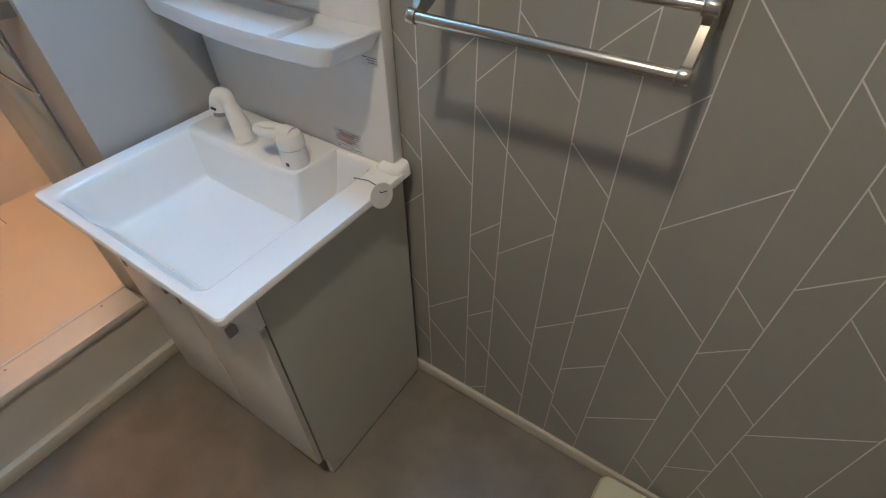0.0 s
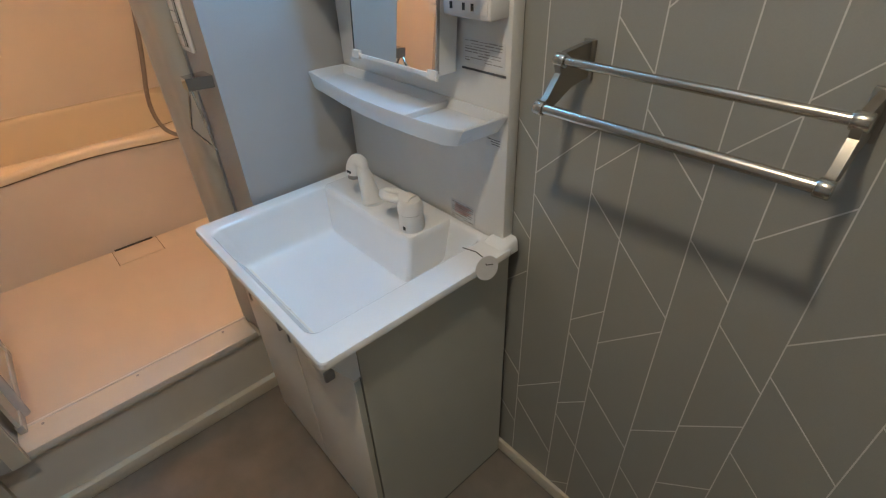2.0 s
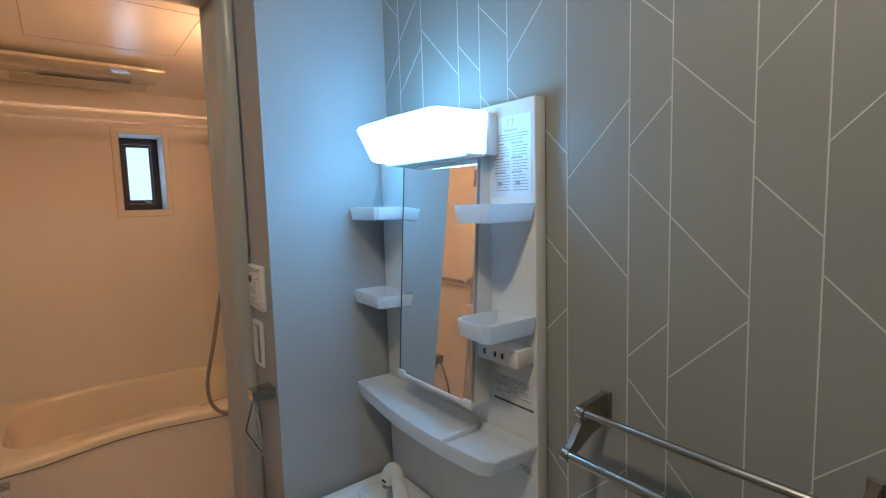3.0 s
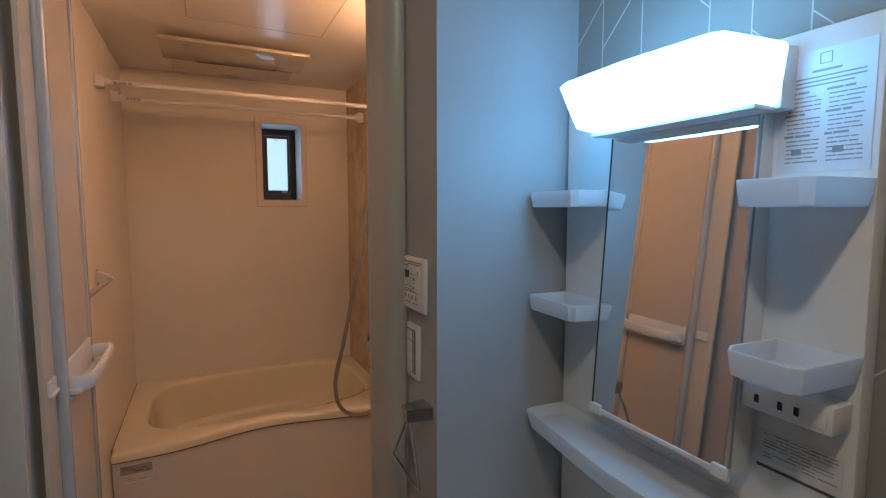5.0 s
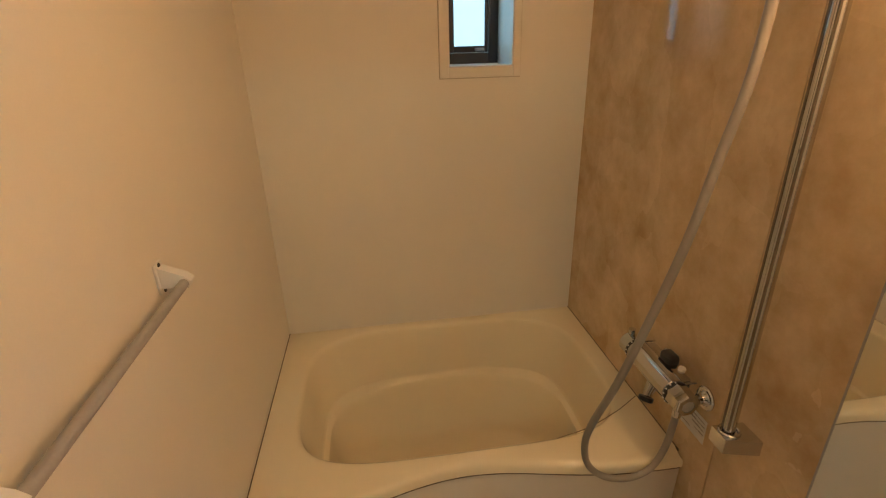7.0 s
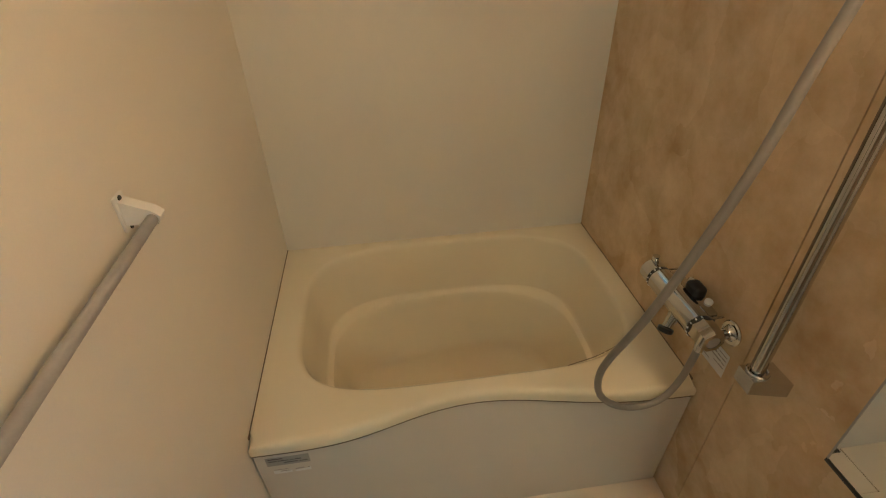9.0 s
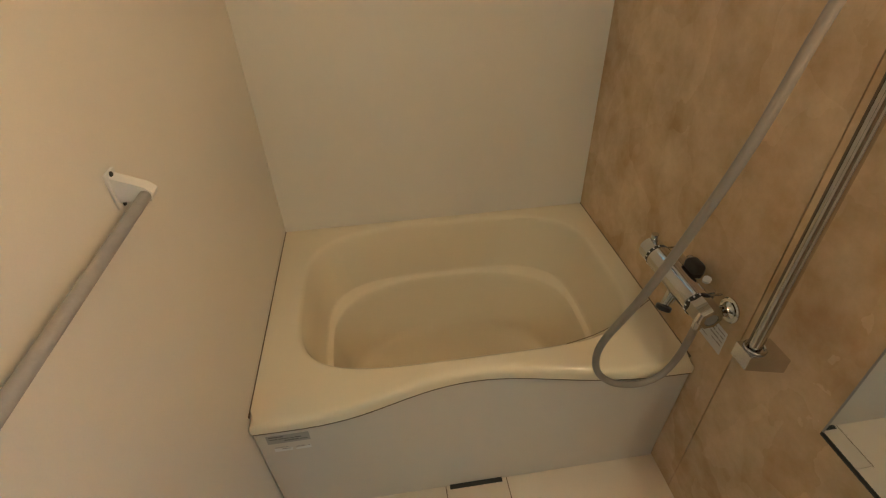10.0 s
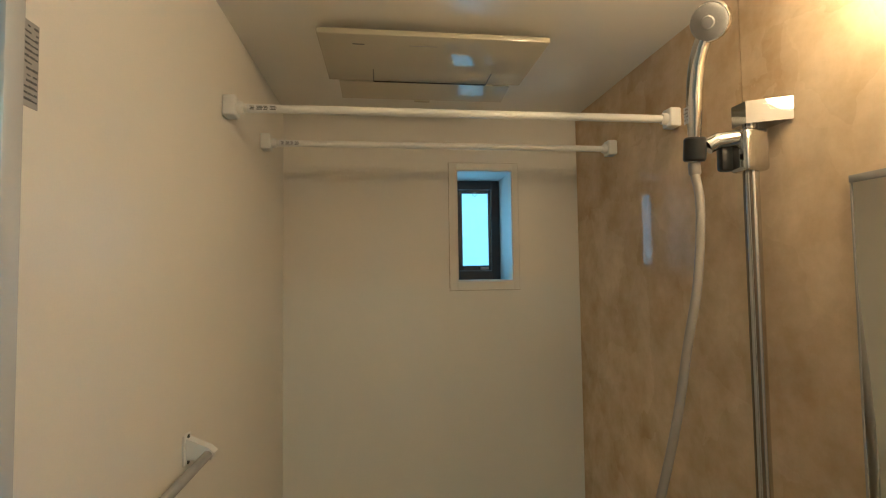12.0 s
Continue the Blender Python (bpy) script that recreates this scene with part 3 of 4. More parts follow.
tub()
label = thing("bathtub_label", (-2.17, -0.33, 0.54), "grey and white maker's stickers on the tub apron", "sticker")
label_card("sticker", label, "x", -2.1583, -0.377, -0.276, 0.527, 0.560, 3, M_FADED, M_INK, out=1)
label_card("sticker", label, "x", -2.1605, -0.368, -0.325, 0.490, 0.522, 3, M_PAPER, M_FADED, out=1)
label_card("sticker", label, "x", -2.1607, -0.318, -0.280, 0.490, 0.522, 2, M_PAPER, M_FADED, out=1)

# floor drain cover against the tub
drain = thing("drain_cover", (-2.1, 0.145, BATH_FLOOR), "beige floor drain cover with a dark grip slot", "drain cover")
part("cover", box(-2.170, -2.032, 0.055, 0.234, BATH_FLOOR - 0.001, BATH_FLOOR + 0.003, 0.001), M_BFLOOR, drain)
part("slot", box(-2.176, -2.160, 0.064, 0.222, BATH_FLOOR + 0.003, BATH_FLOOR + 0.0055, 0.001), M_DARK, drain, "dark brown slot")
for y in (0.0525, 0.2365):
    part("gap", box(-2.172, -2.030, y - 0.0012, y + 0.0012, BATH_FLOOR, BATH_FLOOR + 0.0015), M_JOINT, drain)


def drying_pole(x, z, sleeve):
    p = thing("drying_pole", (x, 0.147, z), "white drying pole spanning the bathroom between wall sockets", "drying pole", "drying poles")
    part("rod", tube([(x, BATH_Y0 + 0.012, z), (x, BATH_Y1 - 0.012, z)], 0.0098, 16), M_WHITE, p)
    for y, d in ((BATH_Y0, 1), (BATH_Y1, -1)):
        lo, hi = sorted((y, y + d * 0.030))
        block = part("socket", box(x - 0.020, x + 0.020, lo, hi, z - 0.022, z + 0.026, 0.005, 3), M_WHITE, p, "white block socket")
        part("collar", lathe([(0.0145, 0.028), (0.0145, 0.040), (0.0125, 0.043)], (x, y, z), (0, d, 0), 20), M_WHITE, block)
    s = part("sleeve", lathe([(0.0100, 0), (0.0102, 0.001), (0.0102, sleeve), (0.0100, sleeve + 0.001)], (x, BATH_Y0 + 0.052, z), (0, 1, 0), 16), M_PAPER, p, "white printed sticker round the pole")
    bars = bmesh.new()
    for k in range(3):
        for j in range(4):
            y0 = BATH_Y0 + 0.058 + j * sleeve * 0.24 + 0.002 * (k % 2)
            box(x + 0.0085, x + 0.0107, y0, y0 + sleeve * (0.20 if j % 2 else 0.14), z - 0.0052 + 0.0032 * k, z - 0.0036 + 0.0032 * k, bm=bars)
    part("print", bars, M_INK, s)


drying_pole(-2.298, 1.964, 0.062)
drying_pole(-2.635, 1.973, 0.055)

# ceiling dryer
fan = thing("ceiling_dryer", (-2.45, 0.08, BATH_TOP), "cream ceiling bath dryer with flat cover and rear outlet", "ceiling dryer")
part("housing", box(-2.69, -2.42, -0.170, 0.335, 2.160, BATH_TOP, 0.004), M_BCEIL, fan)
part("cover", box(-2.575, -2.293, -0.201, 0.368, 2.147, 2.162, 0.004), M_COVER, fan, "flat glossy cream cover")
part("louvre", prism([(-2.690, -0.172, 2.136), (-2.580, -0.172, 2.146), (-2.580, -0.172, 2.160), (-2.690, -0.172, 2.148)], (0, 0.510, 0)), M_COVER, fan, "slanting cream louvre")
part("slot", box(-2.715, -2.692, -0.150, 0.315, 2.150, 2.172, 0.003), M_GREYCAP, fan, "dark outlet slot")
part("tab", box(-2.708, -2.688, 0.055, 0.105, 2.134, 2.142, 0.003), M_COVER, fan)
for y in (-0.072, 0.262):
    part("seam_or_shade", box(-2.578, -2.490, y - 0.0012, y + 0.0012, 2.1458, 2.149), M_DARK, fan)
part("seam_or_shade", box(-2.5785, -2.5755, -0.072, 0.262, 2.1458, 2.149), M_DARK, fan)
part("mark", box(-2.345, -2.341, -0.120, -0.090, 2.1463, 2.1475), M_INK, fan)
part("mark", box(-2.343, -2.340, 0.020, 0.090, 2.1463, 2.1475), M_FADED, fan)
hatch = thing("ceiling_hatch", (-1.9, 0.14, BATH_TOP), "cream inspection hatch flush in the bath ceiling", "hatch", kind="structure")
hp = bmesh.new()
for x0, x1, y0, y1 in ((-2.118, -1.60, -0.099, -0.096), (-2.118, -1.60, 0.374, 0.377), (-2.121, -2.118, -0.099, 0.377), (-1.60, -1.597, -0.099, 0.377)):
    box(x0, x1, y0, y1, BATH_TOP - 0.0008, BATH_TOP + 0.001, bm=hp)
part("hatch_joint", hp, M_FADED, hatch)

# wall lamp over the bath mirror
lamp = thing("bath_wall_lamp", (-1.67, 0.70, 2.06), "glowing warm round wall lamp high over the bath mirror", "wall lamp")
part("base", lathe([(0.085, 0), (0.085, 0.014), (0.08, 0.018)], (-1.665, BATH_Y1, 2.055), (0, -1, 0), 28), M_WHITE, lamp)
part("globe", lathe([(0.078, 0.018), (0.095, 0.03), (0.100, 0.05), (0.095, 0.075), (0.075, 0.098), (0.04, 0.11), (0.0, 0.113)], (-1.665, BATH_Y1, 2.055), (0, -1, 0), 28), M_BLAMP, lamp, "glowing white glass globe")

# bath mirror
bm_mirror = thing("bath_mirror", (-1.64, BATH_Y1, 1.26), "tall frameless mirror with thin grey rails on the marble panels", "mirror")
part("glass", box(-1.839, -1.44, BATH_Y1 - 0.007, BATH_Y1, 0.806, 1.716), M_MIRROR, bm_mirror)
part("rail", box(-1.842, -1.437, BATH_Y1 - 0.010, BATH_Y1, 1.716, 1.728, 0.001), M_GREYCAP, bm_mirror, "grey top rail")
part("rail", box(-1.842, -1.437, BATH_Y1 - 0.009, BATH_Y1, 0.798, 0.806, 0.001), M_DARK, bm_mirror, "dark bottom rail")
part("edge", box(-1.842, -1.839, BATH_Y1 - 0.008, BATH_Y1, 0.806, 1.716), M_FADED, bm_mirror)

# slide bar, shower head and hose
BX, BYY = -1.998, 0.652
bar = thing("shower_slide_bar", (BX, BATH_Y1, 1.36), "chrome shower slide bar with brackets on the wall", "slide bar")
part("bar", tube([(BX, BYY, 0.85), (BX, BYY, 1.86)], 0.0125, 18), M_CHROME, bar)
# dark strips stand in for the dark reflections in the chrome
for dx, dy in ((-0.0075, -0.0105), (0.0085, -0.0095)):
    part("stripe", box(BX + dx - 0.0014, BX + dx + 0.0014, BYY + dy - 0.0018, BYY + dy + 0.0018, 0.87, 1.77), M_DARK_REFLECTION, bar, "dark strip imitating a reflection in the chrome")
part("bracket", prism([(BX - 0.022, BYY - 0.020, 1.855), (BX + 0.016, BYY - 0.020, 1.855), (BX + 0.050, BATH_Y1, 1.855), (BX - 0.020, BATH_Y1, 1.855)], (0, 0, 0.042)), M_CHROME, bar)
part("bracket", prism([(BX - 0.022, BYY - 0.022, 0.822), (BX + 0.022, BYY - 0.022, 0.822), (BX + 0.040, BATH_Y1, 0.822), (BX - 0.018, BATH_Y1, 0.822)], (0, 0, 0.036)), M_SATIN, bar)
part("rim", tube([(BX + 0.019 * math.cos(k * math.pi / 8), BYY + 0.002 + 0.019 * math.sin(k * math.pi / 8), 0.860) for k in range(17)], 0.003, 8), M_CHROME, bar)
slider = part("slider", box(BX - 0.022, BX + 0.024, BYY - 0.030, BYY + 0.022, 1.765, 1.845, 0.008, 3), M_CHROME, bar, "chrome slider")
part("lever", box(BX - 0.030, BX - 0.010, BYY - 0.052, BYY - 0.024, 1.770, 1.828, 0.006, 2), M_DARK, slider, "black lever")
part("holder_arm", tube([(BX - 0.002, BYY - 0.02, 1.832), (BX - 0.012, BYY - 0.06, 1.828), (BX - 0.018, 0.575, 1.818)], 0.016, 14), M_CHROME, slider)
part("holder", lathe([(0.018, -0.024), (0.021, -0.02), (0.021, 0.018), (0.018, 0.022)], (-2.024, 0.555, 1.815), (0.15, -0.02, 1), 16), M_DARK, slider, "black holder cup")

head = thing("hand_shower", (-2.02, 0.55, 1.9), "chrome hand shower with grey spray face, in its holder", "hand shower")
hl = spline([(-2.030, 0.556, 1.775), (-2.020, 0.553, 1.85), (-2.012, 0.551, 1.93), (-2.000, 0.552, 1.985), (-1.984, 0.558, 2.022), (-1.966, 0.566, 2.040)], 5)
part("handle", tube(hl, 0.012, 16, radii=[0.009 + 0.006 * min(1, k / 8) for k in range(len(hl))]), M_CHROME, head)
n_head = Vector((0.46, -0.78, -0.42)).normalized()
hc = Vector((-1.962, 0.552, 2.036))
part("body", lathe([(0.010, -0.026), (0.028, -0.019), (0.035, -0.007), (0.036, 0.002), (0.034, 0.006)], hc, n_head, 28), M_CHROME, head)
face = part("spray_face", lathe([(0.0325, 0.004), (0.0325, 0.008), (0.029, 0.010), (0.012, 0.0105), (0.010, 0.013), (0.0, 0.0135)], hc, n_head, 28), M_GREYCAP, head, "grey spray face")
holes = bmesh.new()
u = n_head.orthogonal().normalized()
w = n_head.cross(u)
for ring, count in ((0.016, 10), (0.021, 14), (0.026, 18)):
    for k in range(count):
        a = 2 * math.pi * k / count
        lathe([(0.0009, 0.009), (0.0009, 0.0108)], hc + (u * math.cos(a) + w * math.sin(a)) * ring, n_head, 5, bm=holes)
part("nozzle", holes, M_GREYCAP, face)
label_card("sticker", head, "y", 0.5365, -2.026, -2.012, 1.862, 1.895, 4, M_PAPER, M_FADED)
hose_line = spline([(-2.030, 0.556, 1.775), (-2.016, 0.556, 1.70), (-2.000, 0.534, 1.56), (-2.006, 0.513, 1.44), (-2.016, 0.490, 1.29), (-2.040, 0.460, 1.12), (-2.078, 0.436, 0.95), (-2.122, 0.413, 0.80),
                    (-2.142, 0.413, 0.715), (-2.148, 0.432, 0.645), (-2.144, 0.475, 0.603), (-2.138, 0.535, 0.592), (-2.138, 0.592, 0.612), (-2.138, 0.622, 0.672), (-2.134, 0.630, 0.745), (-2.128, 0.630, 0.815)], 7)
hose = thing("shower_hose", (-2.138, 0.535, 0.592), "grey plastic shower hose hanging in a loop over the tub rim", "shower hose")
part("tubing", tube(hose_line, 0.0085, 12), M_HOSE, hose)
part("nut", lathe([(0.010, 0), (0.0115, 0.002), (0.0115, 0.022), (0.009, 0.026)], (-2.128, 0.630, 0.812), (0, 0, -1), 16), M_CHROME, hose, "chrome end nut")
part("nut", lathe([(0.010, 0), (0.0115, 0.002), (0.0115, 0.022), (0.009, 0.026)], (-2.030, 0.556, 1.790), (0.1, 0, -1), 16), M_HOSE, hose)

# mixer tap
TZ, TY = 0.838, 0.632
tap = thing("mixer_tap", (-2.23, BATH_Y1, TZ), "chrome thermostatic mixer tap on the wall over the tub", "mixer tap")
part("body", lathe([(0.029, 0), (0.0315, 0.002), (0.0315, 0.170), (0.029, 0.172)], (-2.326, TY, TZ), (1, 0, 0), 36), M_CHROME, tap)
for x in (-2.334, -2.153):
    collar = part("collar", lathe([(0.0300, 0), (0.0312, 0.001), (0.0312, 0.007), (0.0300, 0.008)], (x, TY, TZ), (1, 0, 0), 36), M_DARK, tap, "black scale ring")
    for k in range(9):
        a = radians(100 + 24 * k)
        c = Vector((x + 0.004, TY + 0.0312 * math.cos(a), TZ + 0.0312 * math.sin(a)))
        part("scale_mark", box(c.x - 0.0022, c.x + 0.0022, c.y - 0.0014, c.y + 0.0014, c.z - 0.0012, c.z + 0.0012), M_PAPER, collar)
    part("fin", box(x - 0.0015, x + 0.0040, TY + 0.022, TY + 0.052, TZ + 0.019, TZ + 0.0225, 0.001), M_CHROME, collar)
part("knob", lathe([(0.014, 0), (0.026, 0.002), (0.0305, 0.008), (0.0305, 0.043)], (-2.378, TY, TZ), (1, 0, 0), 28), M_CHROME, tap)
part("knob", lathe([(0.0305, 0), (0.0305, 0.018), (0.0285, 0.042), (0.026, 0.046), (0.017, 0.047), (0.016, 0.043), (0.0, 0.043)], (-2.145, TY, TZ), (1, 0, 0), 7), M_CHROME, tap, "chrome seven-sided knob")
part("knob_button", lathe([(0.0150, 0), (0.0150, 0.0025), (0.011, 0.004)], (-2.102, TY, TZ), (1, 0, 0), 20), M_GREYCAP, tap, "grey knob button")
part("tab", tube([(-2.361, TY, TZ + 0.024), (-2.361, TY - 0.002, TZ + 0.046)], 0.009, 16), M_CHROME, tap)
part("body_back", box(-2.322, -2.158, TY + 0.006, TY + 0.046, TZ - 0.018, TZ + 0.026, 0.008, 3), M_CHROME, tap)
part("peg", lathe([(0.009, 0), (0.009, 0.010), (0.006, 0.013)], (-2.196, TY + 0.040, TZ + 0.022), (0, 0.3, 1), 16), M_WHITE, tap, "white plastic peg")
part("spout", tube([(-2.225, TY - 0.006, TZ - 0.020), (-2.222, TY - 0.018, TZ - 0.05), (-2.220, TY - 0.024, TZ - 0.066)], 0.013, 18, radii=[0.017, 0.0125, 0.0115]), M_CHROME, tap)
part("spout_tip", lathe([(0.0135, 0), (0.0185, 0.002), (0.0185, 0.011), (0.0165, 0.013), (0.006, 0.013), (0.005, 0.009)], (-2.220, TY - 0.024, TZ - 0.064), (0.35, -0.45, -1), 24), M_DARK, tap, "black spout tip")
part("lever", box(-2.262, -2.216, TY + 0.018, TY + 0.052, TZ + 0.010, TZ + 0.048, 0.011, 4), M_DARK, tap, "black diverter lever")
for x in (-2.285, -2.130):
    inlet = part("inlet", tube([(x + 0.012, TY + 0.012, TZ - 0.002), (x + 0.006, TY + 0.036, TZ - 0.008), (x, BATH_Y1 - 0.006, TZ - 0.010)], 0.011, 12), M_CHROME, tap)
    part("flange", lathe([(0.030, 0), (0.030, 0.003), (0.027, 0.006), (0.020, 0.005), (0.014, 0.012), (0.013, 0.02)], (x, BATH_Y1, TZ - 0.010), (0, -1, 0), 22), M_CHROME, inlet)
part("hose_joint", lathe([(0.011, 0), (0.011, 0.026)], (-2.128, 0.630, TZ - 0.046), (0, 0, 1), 12), M_CHROME, tap)
sticker = thing("tap_sticker", (-2.16, BATH_Y1, 0.74), "white instruction sticker on the marble panel below the tap", "sticker")
label_card("sheet", sticker, "y", BATH_Y1, -2.212, -2.108, 0.704, 0.772, 5, M_PAPER, M_FADED)

# towel bar on the cream wall
tb = thing("towel_bar", (-1.88, BATH_Y0, 1.27), "white towel bar with triangular brackets on the cream wall", "towel bar")
part("bar", tube([(-2.098, -0.364, 1.261), (-1.655, -0.362, 1.261)], 0.0082, 16), M_FADED, tb, "pale grey bar")
for x, s in ((-2.098, 1), (-1.655, -1)):
    plate = part("bracket", prism([(x - 0.010, BATH_Y0 + 0.004, 1.254), (x - 0.010, BATH_Y0 + 0.004, 1.292), (x - 0.010, -0.362, 1.274), (x - 0.010, -0.352, 1.264), (x - 0.010, -0.358, 1.252)], (0.020, 0, 0)), M_WHITE, tb)
    part("plate", box(x - 0.015, x + 0.015, BATH_Y0, BATH_Y0 + 0.005, 1.244, 1.298, 0.002), M_WHITE, tb)
    for z in (1.248, 1.293):
        part("screw", lathe([(0.0045, 0), (0.004, 0.0015), (0.001, 0.002)], (x, BATH_Y0 + 0.005, z), (0, 1, 0), 10), M_DARK, plate)
ws = thing("wall_sticker", (-1.667, BATH_Y0, 1.80), "narrow grey printed notice on the cream wall", "sticker")
label_card("sheet", ws, "y", BATH_Y0, -1.704, -1.678, 1.757, 1.846, 13, M_FADED, M_INK, out=1)


# folding door, folded open against the cream wall
door = thing("folding_door", (-1.42, -0.345, BATH_FLOOR), "folded open bath door, frosted panels in pale aluminium stiles", "folding door")
Z0, Z1 = SILL_Z + 0.006, HEAD_Z - 0.012


def leaf(x0, x1, y, name):
    lf = part(name, box(x0 + 0.02, x1 - 0.02, y - 0.004, y + 0.004, Z0 + 0.03, Z1 - 0.03), M_LEAF, door, "beige frosted panel")
    part("stile", box(x0, x0 + 0.022, y - 0.010, y + 0.010, Z0, Z1, 0.003), M_ALU, lf, "grey aluminium stile")
    part("rail", box(x0 + 0.022, x1 - 0.024, y - 0.009, y + 0.009, Z0, Z0 + 0.032, 0.002), M_ALU, lf)
    part("rail", box(x0 + 0.022, x1 - 0.024, y - 0.009, y + 0.009, Z1 - 0.032, Z1, 0.002), M_ALU, lf)
    return lf


near = leaf(-1.577, -1.170, -0.340, "leaf")
part("stile", tube([(-1.271, -0.331, Z0), (-1.271, -0.331, Z1)], 0.0135, 18), M_ALU, near, "rounded pale aluminium stile")
for z0, z1 in ((Z0, Z0 + 0.03), (Z1 - 0.03, Z1)):
    part("rail_end", box(-1.306, -1.276, -0.346, -0.332, z0, z1, 0.002), M_ALU, near)
far = leaf(-1.580, -1.246, -0.374, "leaf")
handle = part("handle", box(-1.584, -1.292, -0.336, -0.330, 1.116, 1.188, 0.003, 2), M_WHITE, door, "white plastic pull handle")


def strap(points, half_thick, half_high):
    """A flat band with rounded edges swept along a level line."""
    pts = spline(points, 6)
    rings = []
    for i, p in enumerate(pts):
        d = (pts[min(i + 1, len(pts) - 1)] - pts[max(i - 1, 0)]).normalized()
        side = Vector((d.y, -d.x, 0)).normalized()
        rings.append([p + side * half_thick * c + Vector((0, 0, half_high * h)) for c, h in ((1, 0.6), (0.5, 1), (-0.5, 1), (-1, 0.6), (-1, -0.6), (-0.5, -1), (0.5, -1), (1, -0.6))])
    return loft(rings)


part("grip", strap([(-1.566, -0.331, 1.150), (-1.570, -0.306, 1.150), (-1.560, -0.291, 1.150), (-1.530, -0.287, 1.150), (-1.43, -0.287, 1.149), (-1.350, -0.288, 1.148), (-1.322, -0.293, 1.148), (-1.310, -0.308, 1.148), (-1.308, -0.331, 1.148)], 0.0058, 0.0155), M_WHITE, handle, "white flat strap grip")
part("boss", box(-1.345, -1.298, -0.331, -0.302, 1.128, 1.140, 0.004), M_WHITE, handle)
part("lip", box(-1.578, -1.298, -0.331, -0.318, 1.116, 1.124, 0.003), M_WHITE, handle)
back_handle = part("handle", box(-1.252, -1.206, -0.3365, -0.331, 1.158, 1.186, 0.002), M_WHITE, near)
part("lip", box(-1.251, -1.207, -0.3315, -0.327, 1.156, 1.163, 0.0015), M_WHITE, back_handle)

# ---- washroom things ----
# towel rail on the patterned wall
rail = thing("towel_rail", (-0.1, WALL_N, 1.16), "brushed steel double towel rail on the patterned wall", "towel rail")
RX0, RX1 = -0.281, 0.083
part("bar", tube([(RX0, 0.571, 1.129), (RX1, 0.571, 1.129)], 0.0078, 20), M_STEEL, rail, "brushed steel front bar")
part("bar", tube([(RX0, 0.611, 1.189), (RX1, 0.611, 1.189)], 0.0064, 20), M_STEEL, rail, "brushed steel rear bar")
for x in (RX0, RX1):
    side = [(x - 0.005, WALL_N, 1.205), (x - 0.005, 0.618, 1.200), (x - 0.005, 0.604, 1.196), (x - 0.005, 0.602, 1.184), (x - 0.005, 0.606, 1.172), (x - 0.005, 0.580, 1.141), (x - 0.005, 0.564, 1.136),
            (x - 0.005, 0.563, 1.123), (x - 0.005, 0.572, 1.119), (x - 0.005, 0.600, 1.128), (x - 0.005, 0.640, 1.146), (x - 0.005, WALL_N, 1.152)]
    br = part("bracket", prism(side, (0.010, 0, 0)), M_BRACKET, rail, "dull steel bracket arm")
    part("end_cap", lathe([(0.0098, -0.0075), (0.0106, -0.006), (0.0106, 0.006), (0.0098, 0.0075)], (x, 0.571, 1.129), (1, 0, 0), 20), M_STEEL, br)
    part("end_cap", lathe([(0.0094, -0.0085), (0.0102, -0.007), (0.0102, 0.007), (0.0094, 0.0085)], (x, 0.611, 1.189), (1, 0, 0), 20), M_STEEL, br)
    part("wall_plate", box(x - 0.011, x + 0.011, WALL_N - 0.006, WALL_N, 1.146, 1.207, 0.002), M_BRACKET, br)

# vanity base cabinet
VX0, VX1, VY0, VTOP = -0.945, -0.407, 0.2662, 0.705
cab = thing("vanity_cabinet", (-0.68, 0.48, 0), "white two-door vanity cabinet with greenish grey side panels", "vanity cabinet")


def side_panel(x0, x1):
    return prism([(x0, VY0 + 0.010, 0.0), (x0, WALL_N - 0.015, 0.0), (x0, WALL_N - 0.015, 0.758), (x0, VY0, 0.758), (x0, VY0, 0.105), (x0, VY0 + 0.010, 0.095)], (x1 - x0, 0, 0))


part("side_panel", side_panel(VX1 - 0.016, VX1), M_CABSIDE, cab, "greenish grey side panel")
part("side_panel", side_panel(VX0, VX0 + 0.006), M_CABSIDE, cab, "greenish grey side panel")
part("bottom", box(VX0 + 0.016, VX1 - 0.016, VY0 + 0.004, WALL_N - 0.015, 0.105, 0.120), M_CABDOOR, cab)
part("kick_board", box(VX0 + 0.016, VX1 - 0.016, 0.318, 0.330, 0.0, 0.105), M_CABSIDE, cab)
mid = (VX0 + VX1) / 2
for x0, x1, h0, h1 in ((VX0 + 0.001, mid - 0.0018, -0.834, -0.682), (mid + 0.0018, VX1 - 0.001, -0.642, -0.482)):
    d = part("door", box(x0, x1, 0.248, 0.263, 0.112, 0.668, 0.0018, 2), M_CABDOOR, cab, "white cabinet door")
    part("edge_band", box(x1 - 0.002, x1 + 0.0006, 0.2492, 0.2622, 0.1135, 0.6665), M_CABSIDE, d, "greenish grey door edge")
    hb = part("handle", box(h0 + 0.008, h1 - 0.008, 0.228, 0.242, 0.622, 0.640, 0.004), M_CABDOOR, d, "white bar handle")
    part("handle_web", box(h0 + 0.010, h1 - 0.010, 0.241, 0.2485, 0.634, 0.640), M_CABDOOR, hb)
    for e in (h0, h1 - 0.009):
        part("end_cap", box(e, e + 0.009, 0.226, 0.2485, 0.618, 0.644, 0.003), M_GREYCAP, hb, "grey end cap")
